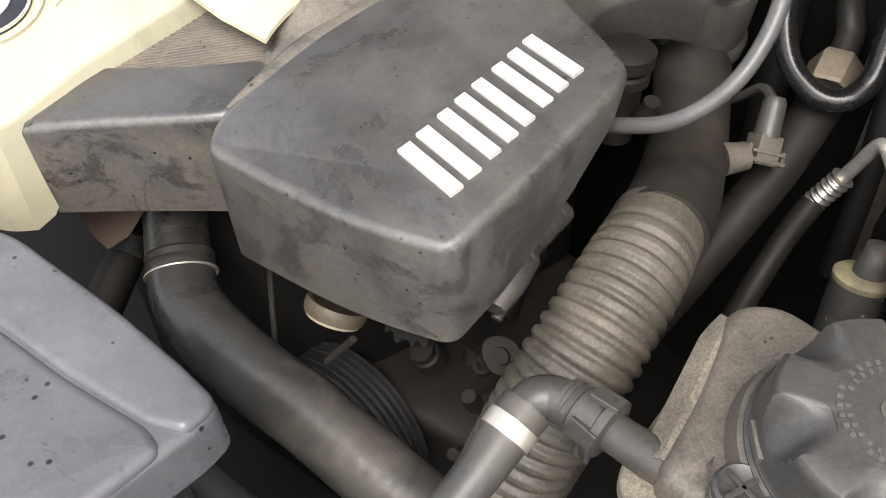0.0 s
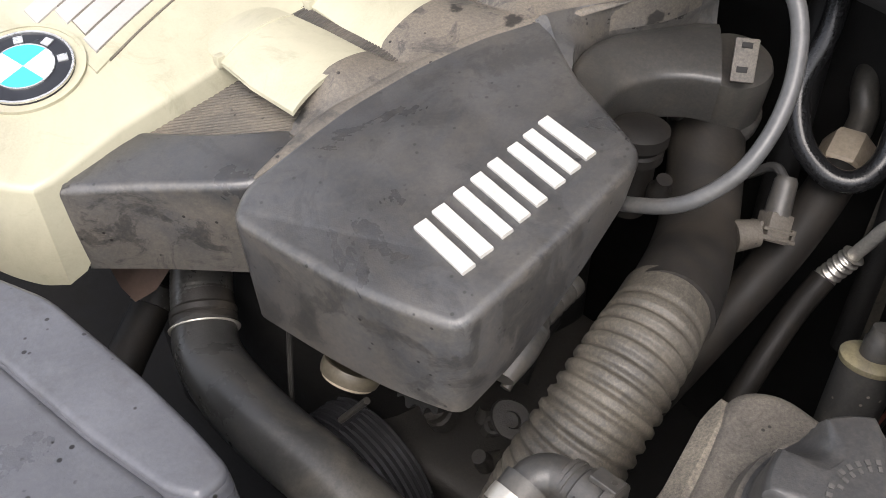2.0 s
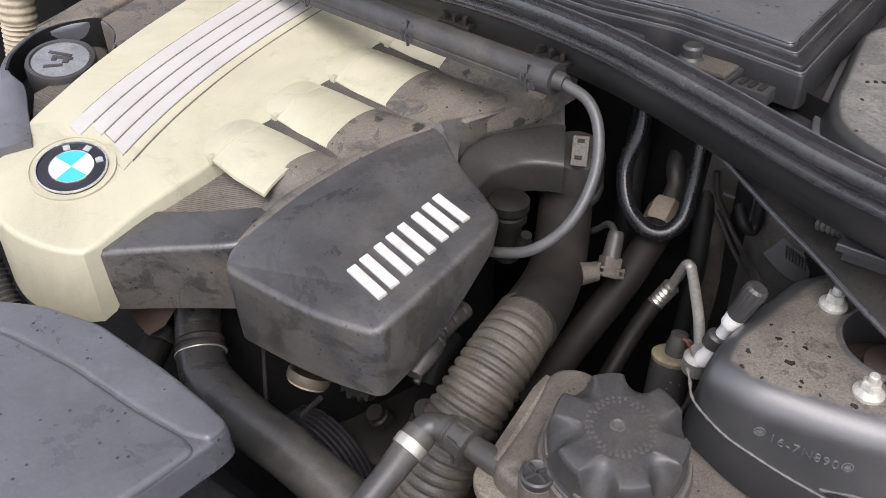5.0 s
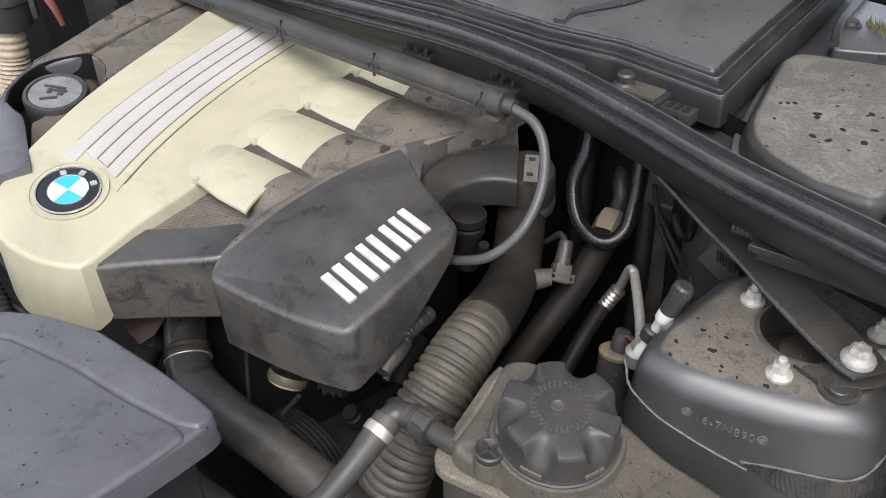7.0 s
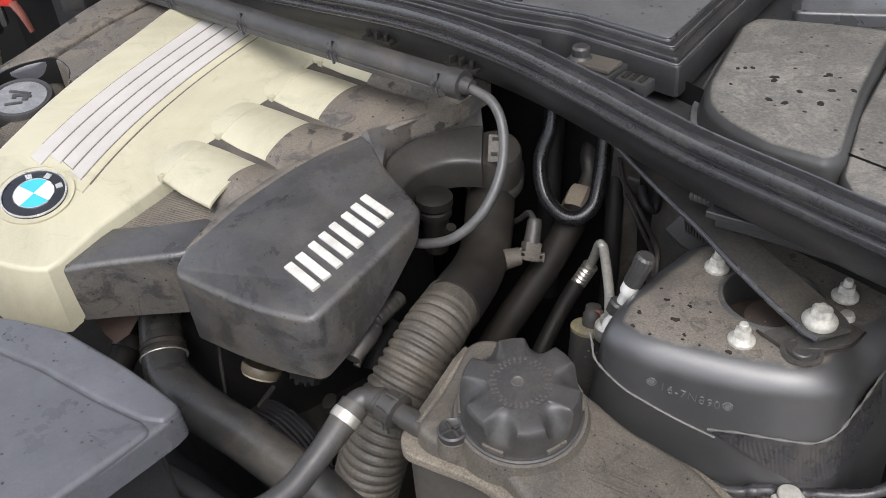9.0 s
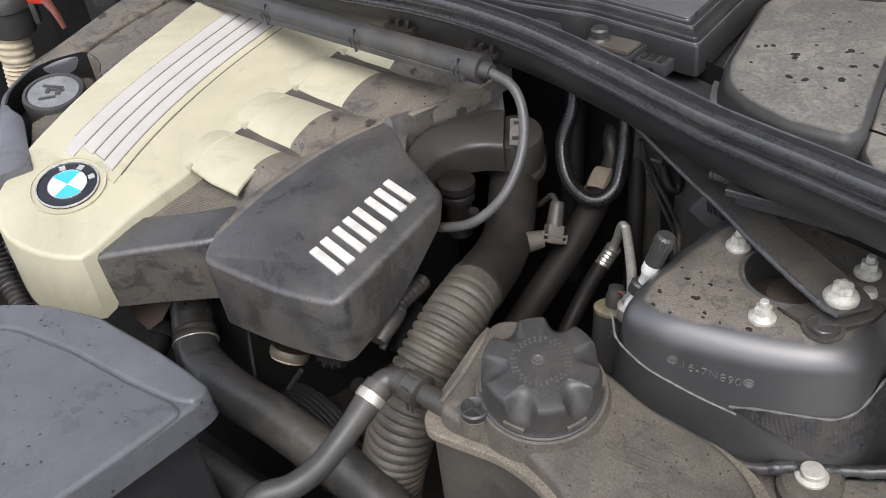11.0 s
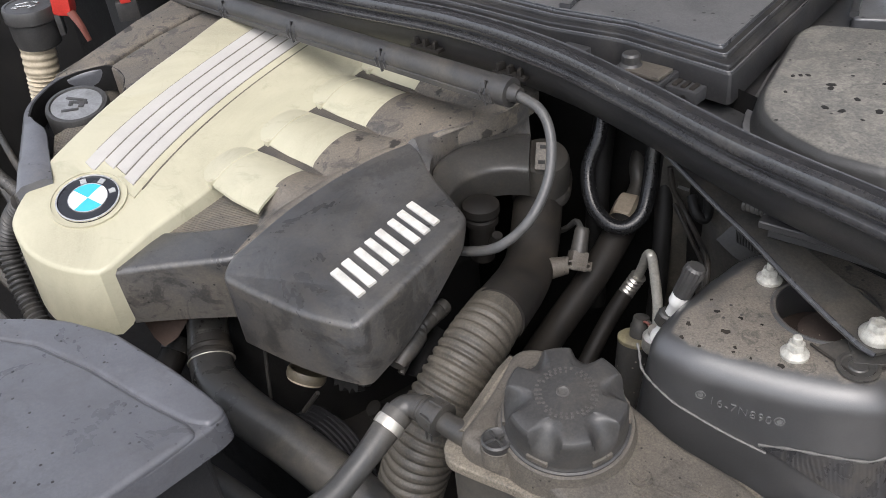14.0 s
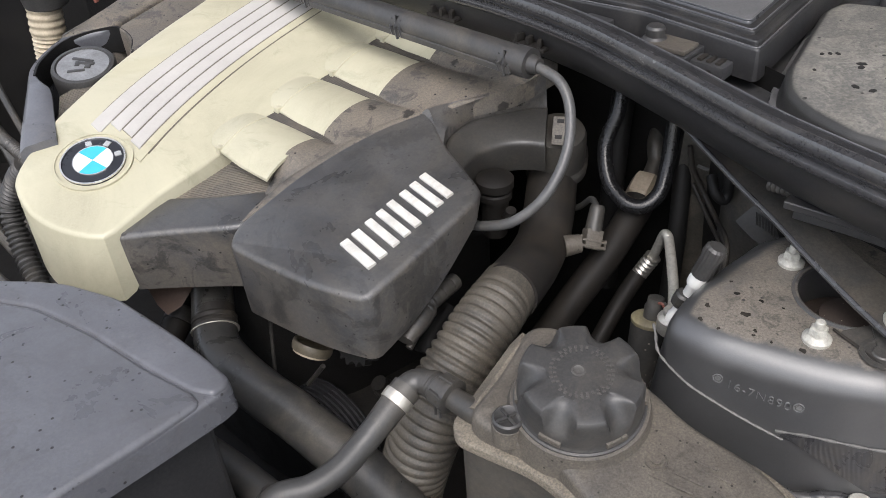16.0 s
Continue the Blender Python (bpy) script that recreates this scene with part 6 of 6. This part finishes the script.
lathe(bm, dc, daxis, [(0.0172, -0.06), (0.0172, 0.066), (0.0165, 0.070), (0.001, 0.071)], 32)
part("cylinder", bm, M_BLOCKGREY, dryer)
bm = bmesh.new()
lathe(bm, dc + daxis * 0.067, daxis, [(0.0174, -0.0005), (0.0177, 0.0), (0.0177, 0.003), (0.0160, 0.0045), (0.012, 0.005)], 32)
part("band", bm, M_YELLOW, dryer, "yellowed paper band")
bm = bmesh.new()
lathe(bm, dc + daxis * 0.071 + Vector((0.002, 0, 0)), daxis, [(0.0092, 0), (0.0092, 0.011), (0.0080, 0.013), (0.0072, 0.020), (0.004, 0.021), (0.001, 0.021)], 20)
part("plug", bm, M_RUBBER, dryer, "black plug")
for k, mt in ((0, M_REDDULL), (1, M_RUBBER)):
    bm = bmesh.new()
    s0 = dc + daxis * 0.087 + Vector((0.003 * k, -0.003, 0))
    sweep(bm, spline([s0, s0 + Vector((0.006, -0.006, 0.004)), s0 + Vector((0.012, -0.012, -0.012)), s0 + Vector((0.015, -0.014, -0.04)), s0 + Vector((0.013, -0.01, -0.08))], 6), 0.0013, 8)
    part("wire", bm, mt, dryer, "red wire" if k == 0 else "black wire")
bm = bmesh.new()
lathe(bm, dc + daxis * 0.058 + Vector((0.018, 0.006, 0)), daxis, [(0.012, -0.004), (0.013, -0.003), (0.013, 0.005), (0.011, 0.007), (0.001, 0.007)], 24)
part("ear", bm, M_BLOCKGREY, dryer)
bm = bmesh.new()
sweep(bm, spline([(0.292, 0.335, 1.085), (0.283, 0.338, 1.065), (0.272, 0.34, 1.03), (0.262, 0.34, 0.99)], 6), 0.0022, 10)
single("thin_cable", bm, M_RUBBER, "thin black cable beside the tower", "cable")
bm = bmesh.new()
sweep(bm, spline([(0.323, 0.500, 1.175), (0.3274, 0.497, 1.1518), (0.3339, 0.494, 1.1385), (0.3417, 0.484, 1.1228), (0.3443, 0.455, 1.1201), (0.337, 0.405, 1.1388), (0.3336, 0.385, 1.1394), (0.331, 0.375, 1.12), (0.330, 0.372, 1.07)], 8), 0.0026, 10)
single("brake_pipe", bm, M_PIPE, "dark thin pipe bending down behind the valve", "pipe")
bm = bmesh.new()
sweep(bm, spline([(0.329, 0.497, 1.135), (0.3345, 0.488, 1.124), (0.3398, 0.460, 1.1139), (0.3374, 0.420, 1.1228), (0.3317, 0.390, 1.1328), (0.329, 0.376, 1.11), (0.327, 0.372, 1.06)], 8), 0.0020, 10)
single("brake_pipe", bm, M_PIPE, "second dark thin pipe behind the valve", "pipe")
bm = bmesh.new()
sweep(bm, spline([(0.352, 0.462, 1.20), (0.3504, 0.457, 1.1641), (0.3506, 0.457, 1.1503), (0.3473, 0.455, 1.1431), (0.3396, 0.457, 1.1498), (0.338, 0.470, 1.16)], 8), 0.0050, 12)
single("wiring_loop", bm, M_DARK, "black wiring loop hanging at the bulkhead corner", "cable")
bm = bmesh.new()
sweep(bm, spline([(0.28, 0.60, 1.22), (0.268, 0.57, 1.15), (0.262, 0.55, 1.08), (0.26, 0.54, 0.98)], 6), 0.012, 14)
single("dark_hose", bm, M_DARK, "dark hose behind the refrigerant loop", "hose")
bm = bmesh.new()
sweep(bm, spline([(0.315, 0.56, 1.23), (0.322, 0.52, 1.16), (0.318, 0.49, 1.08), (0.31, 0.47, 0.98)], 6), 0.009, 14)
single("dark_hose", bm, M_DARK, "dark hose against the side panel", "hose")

# ---- oil filler side ----
def zo(u, v):
    return 1.205 + 0.1 * u - 0.12 * v


shroud = base("filler_shroud", Q(0.05, -0.16, 1.1), "slate grey plastic shroud round the oil filler", "engine shroud")
outer = [(-0.045, -0.052), (-0.027, -0.083), (-0.004, -0.120), (0.0085, -0.1400), (0.0285, -0.1690), (0.0640, -0.1900), (0.0970, -0.1980), (0.136, -0.192)]
inner = [(-0.012, -0.040), (-0.004, -0.056), (0.010, -0.086), (0.026, -0.122), (0.0285, -0.1535), (0.0480, -0.1740), (0.0820, -0.1885), (0.131, -0.172)]
so, si = spline([(u, v, 0) for u, v in outer], 6), spline([(u, v, 0) for u, v in inner], 6)
bm = bmesh.new()
loops = []
for a, b in zip(so, si):
    loops.append([Q(a.x, a.y, 1.10), Q(a.x, a.y, zo(a.x, a.y) - 0.005), Q(a.x * 0.8 + b.x * 0.2, a.y * 0.8 + b.y * 0.2, zo(a.x, a.y)), Q(b.x * 0.8 + a.x * 0.2, b.y * 0.8 + a.y * 0.2, zo(b.x, b.y)), Q(b.x, b.y, zo(b.x, b.y) - 0.003), Q(b.x, b.y, zo(b.x, b.y) - 0.007)])
rings(bm, loops)
part("surround", bm, M_SLATE, shroud, angle=50)
bm = bmesh.new()
slab(bm, rounded([Q(u, v, 1.172 + 0.1 * u) for u, v in [(0.0, -0.06), (0.03, -0.15), (0.06, -0.178), (0.10, -0.185), (0.135, -0.165), (0.135, -0.11), (0.05, -0.075)]], 0.01, 3), 1.10, 0.002, 2)
part("well_floor", bm, M_DARK, shroud, "dark floor of the filler well")
ribbed("ribbed_mat", [(-0.010, -0.038), (-0.003, -0.055), (0.012, -0.085), (0.032, -0.118), (0.060, -0.120), (0.085, -0.100), (0.03, -0.065)], (0.2, 1.0), lambda u, v: 1.192 + 0.1 * u - 0.12 * v, shroud)
bm = bmesh.new()
slab(bm, rounded([Q(u, v, zo(u, v) + 0.001) for u, v in [(0.112, -0.108), (0.128, -0.126), (0.134, -0.145), (0.133, -0.1645), (0.203, -0.1745), (0.36, -0.176), (0.36, -0.11), (0.20, -0.108)]], 0.006, 3), 1.12, 0.003, 4)
part("rear_panel", bm, M_SHOULDER, shroud, "dusty rear panel")
bm = bmesh.new()
slab(bm, rounded([Q(u, v, zo(u, v) + 0.003) for u, v in [(0.134, -0.171), (0.100, -0.189), (0.078, -0.196), (0.136, -0.208), (0.209, -0.225), (0.36, -0.245), (0.36, -0.180), (0.204, -0.180)]], 0.007, 3), 1.12, 0.004, 4)
part("side_panel", bm, M_SHOULDER, shroud, "dusty side panel")
bm = bmesh.new()
well = [(0.110, -0.100), (0.1225, -0.1187), (0.1330, -0.137), (0.1335, -0.166), (0.1118, -0.1815), (0.0793, -0.1870), (0.0440, -0.171), (0.0270, -0.152)]
ring = spline([Q(u, v, zo(u, v) + 0.0008) for u, v in well], 6)
rings(bm, [[p + Vector((0, 0, -0.03)), p, p + (p - Q(0.068, -0.134, p.z)).normalized() * 0.0025, p + (p - Q(0.068, -0.134, p.z)).normalized() * 0.0025 - Vector((0, 0, 0.03))] for p in ring])
part("well_wall", bm, M_DARK, shroud, "black wall round the filler well")
oil = base("oil_filler_cap", Q(0.068, -0.134, 1.18), "black oil filler cap with worn silver symbol", "oil cap")
oc, on = Q(0.0745, -0.1410, 1.211), (Vector((UX, UY, 0)) * -0.1 + Vector((VX, VY, 0)) * 0.2 + Vector((0, 0, 1))).normalized()
bm = bmesh.new()
lathe(bm, oc, on, [(0.0330, -0.03), (0.0340, 0), (0.0340, 0.011), (0.0325, 0.0145), (0.0290, 0.0150), (0.0280, 0.013), (0.0005, 0.013)], 44)
part("cap", bm, M_CAP, oil)
bm = bmesh.new()
lathe(bm, oc + on * 0.0132, on, [(0.0272, 0), (0.0272, 0.0006), (0.001, 0.0006)], 40)
part("face", bm, M_OILFACE, oil, "worn silver-grey cap face")
for k, (x, y, w, h) in enumerate(((-0.002, 0.008, 0.024, 0.004), (0.003, 0.002, 0.018, 0.004), (0.006, -0.003, 0.006, 0.006), (-0.006, 0.001, 0.005, 0.008), (-0.004, -0.011, 0.018, 0.004))):
    bm = bmesh.new()
    box(bm, (x, y, 0.0142), (w, h, 0.001), 0.1 * (k - 2), 0.0003)
    bmesh.ops.transform(bm, matrix=Matrix.Translation(oc) @ on.to_track_quat("Z", "Y").to_matrix().to_4x4() @ Matrix.Rotation(-0.35, 4, "Z"), verts=bm.verts)
    part("symbol_bar", bm, M_CAP, oil)

# far corner: bellows, red lever, black box, looms
bel = base("bellows_hose", (-0.478, 0.95, 1.1), "dirty white plastic bellows hose", "hose")
bm = bmesh.new()
line = [Vector((-0.472, 0.952, 1.180)).lerp(Vector((-0.484, 0.945, 1.08)), i / 90) for i in range(91)]
sweep(bm, line, lambda t: 0.0235 + 0.0008 * math.sin(t * 60) if t < 0.42 else 0.0215 + 0.0022 * math.cos(t * 2 * math.pi * 15), 24)
part("bellows", bm, M_IVORY, bel)
res = base("brake_reservoir", (-0.466, 0.955, 1.18), "black reservoir with pale symbols on its cap", "reservoir")
bm = bmesh.new()
lathe(bm, (-0.468, 0.955, 1.178), (0.06, -0.04, 1), [(0.024, 0), (0.030, 0.004), (0.032, 0.016), (0.033, 0.040), (0.036, 0.042), (0.036, 0.056), (0.034, 0.060), (0.030, 0.0605), (0.029, 0.0595), (0.001, 0.0595)], 36, lambda a, r, h: r * (1 + 0.012 * math.cos(30 * a)) if 0.041 < h < 0.057 else r)
part("cap", bm, M_CAP, res)
for dx, dy, w, h, turn_ in ((-0.010, 0.006, 0.018, 0.004, 0.5), (0.008, 0.008, 0.014, 0.004, -0.6), (-0.004, -0.006, 0.022, 0.004, 0.1), (0.010, -0.010, 0.012, 0.0035, 0.8), (-0.014, -0.012, 0.010, 0.0035, -0.4)):
    bm = bmesh.new()
    box(bm, (-0.4645 + dx, 0.9525 + dy, 1.2385), (w, h, 0.0012), turn_, 0.0003)
    part("pale_symbol", bm, M_RIM, res)
red = base("red_lever", (-0.412, 0.95, 1.2), "red plastic terminal cover with black bracket", "terminal cover")
bm = bmesh.new()
box(bm, (-0.414, 0.955, 1.246), (0.027, 0.026, 0.052), 0.25, 0.006, Matrix.Rotation(radians(8), 4, "Y"))
part("cover", bm, M_RED, red)
bm = bmesh.new()
sweep(bm, spline([(-0.404, 0.943, 1.226), (-0.394, 0.938, 1.208), (-0.388, 0.936, 1.186)], 5), lambda t: 0.007 - 0.003 * t, 10, flat=0.6)
part("tongue", bm, M_REDDULL, red, "darker red tongue")
bm = bmesh.new()
box(bm, (-0.428, 0.953, 1.208), (0.008, 0.020, 0.030), 0.25, 0.002)
part("bracket", bm, M_CAP, red, "black bracket")
small = base("small_red_cap", (-0.331, 0.96, 1.2), "small red plastic cap on a black clip", "cap")
bm = bmesh.new()
box(bm, (-0.331, 0.96, 1.240), (0.015, 0.012, 0.026), 0.3, 0.003)
part("cap", bm, M_RED, small)
bm = bmesh.new()
box(bm, (-0.332, 0.963, 1.215), (0.030, 0.010, 0.028), 0.3, 0.003)
part("clip", bm, M_CAP, small, "black clip")
bm = bmesh.new()
box(bm, (-0.33, 1.10, 1.17), (0.14, 0.10, 0.10), 0.8, 0.01)
single("relay_box", bm, M_COWL, "black plastic relay box in the far corner", "relay box")
lm = base("wiring_loom", (-0.42, 0.64, 0.95), "black corrugated wiring conduit", "wiring loom")
bm = bmesh.new()
sweep(bm, spline([(-0.47, 0.72, 1.13), (-0.443, 0.692, 1.118), (-0.40, 0.648, 1.115), (-0.37, 0.61, 1.10)], 40), lambda t: 0.0075 + 0.0009 * math.cos(t * 2 * math.pi * 34), 14)
part("conduit", bm, M_RUBBER, lm)
bm = bmesh.new()
sweep(bm, spline([(-0.392, 0.637, 1.11), (-0.425, 0.652, 1.075), (-0.441, 0.648, 1.04), (-0.43, 0.622, 1.0), (-0.40, 0.58, 0.96)], 40), lambda t: 0.0125 + 0.0014 * math.cos(t * 2 * math.pi * 30), 14)
part("conduit", bm, M_RUBBER, lm)
for k in range(5):
    bm = bmesh.new()
    y0 = 0.60 + 0.05 * k
    sweep(bm, spline([(-0.62, y0 + 0.2, 1.0 + 0.03 * k), (-0.52, y0 + 0.06, 1.02 + 0.01 * k), (-0.46, y0, 0.98), (-0.36, y0 - 0.06, 0.93)], 6), 0.005 + 0.002 * (k % 2), 10)
    single("loose_cable", bm, M_RUBBER, "black cable in the dark gap beside the engine", "cable", "cables beside the engine")

fer = base("rail_ferrule", (0.354, 0.322, 1.236), "small grey crimped ferrule at the panel rail", "ferrule")
bm = bmesh.new()
fa, fb = Vector((0.342, 0.338, 1.236)), Vector((0.356, 0.318, 1.240))
sweep(bm, [fa.lerp(fb, i / 40) for i in range(41)], lambda t: 0.0048 + 0.0007 * math.cos(t * 2 * math.pi * 6), 14)
part("crimp", bm, M_BLOCKGREY, fer)
bm = bmesh.new()
sweep(bm, spline([fb, (0.366, 0.306, 1.240), (0.385, 0.288, 1.238), (0.44, 0.25, 1.236)], 6), 0.0042, 12)
part("tube", bm, M_RUBBER, fer)
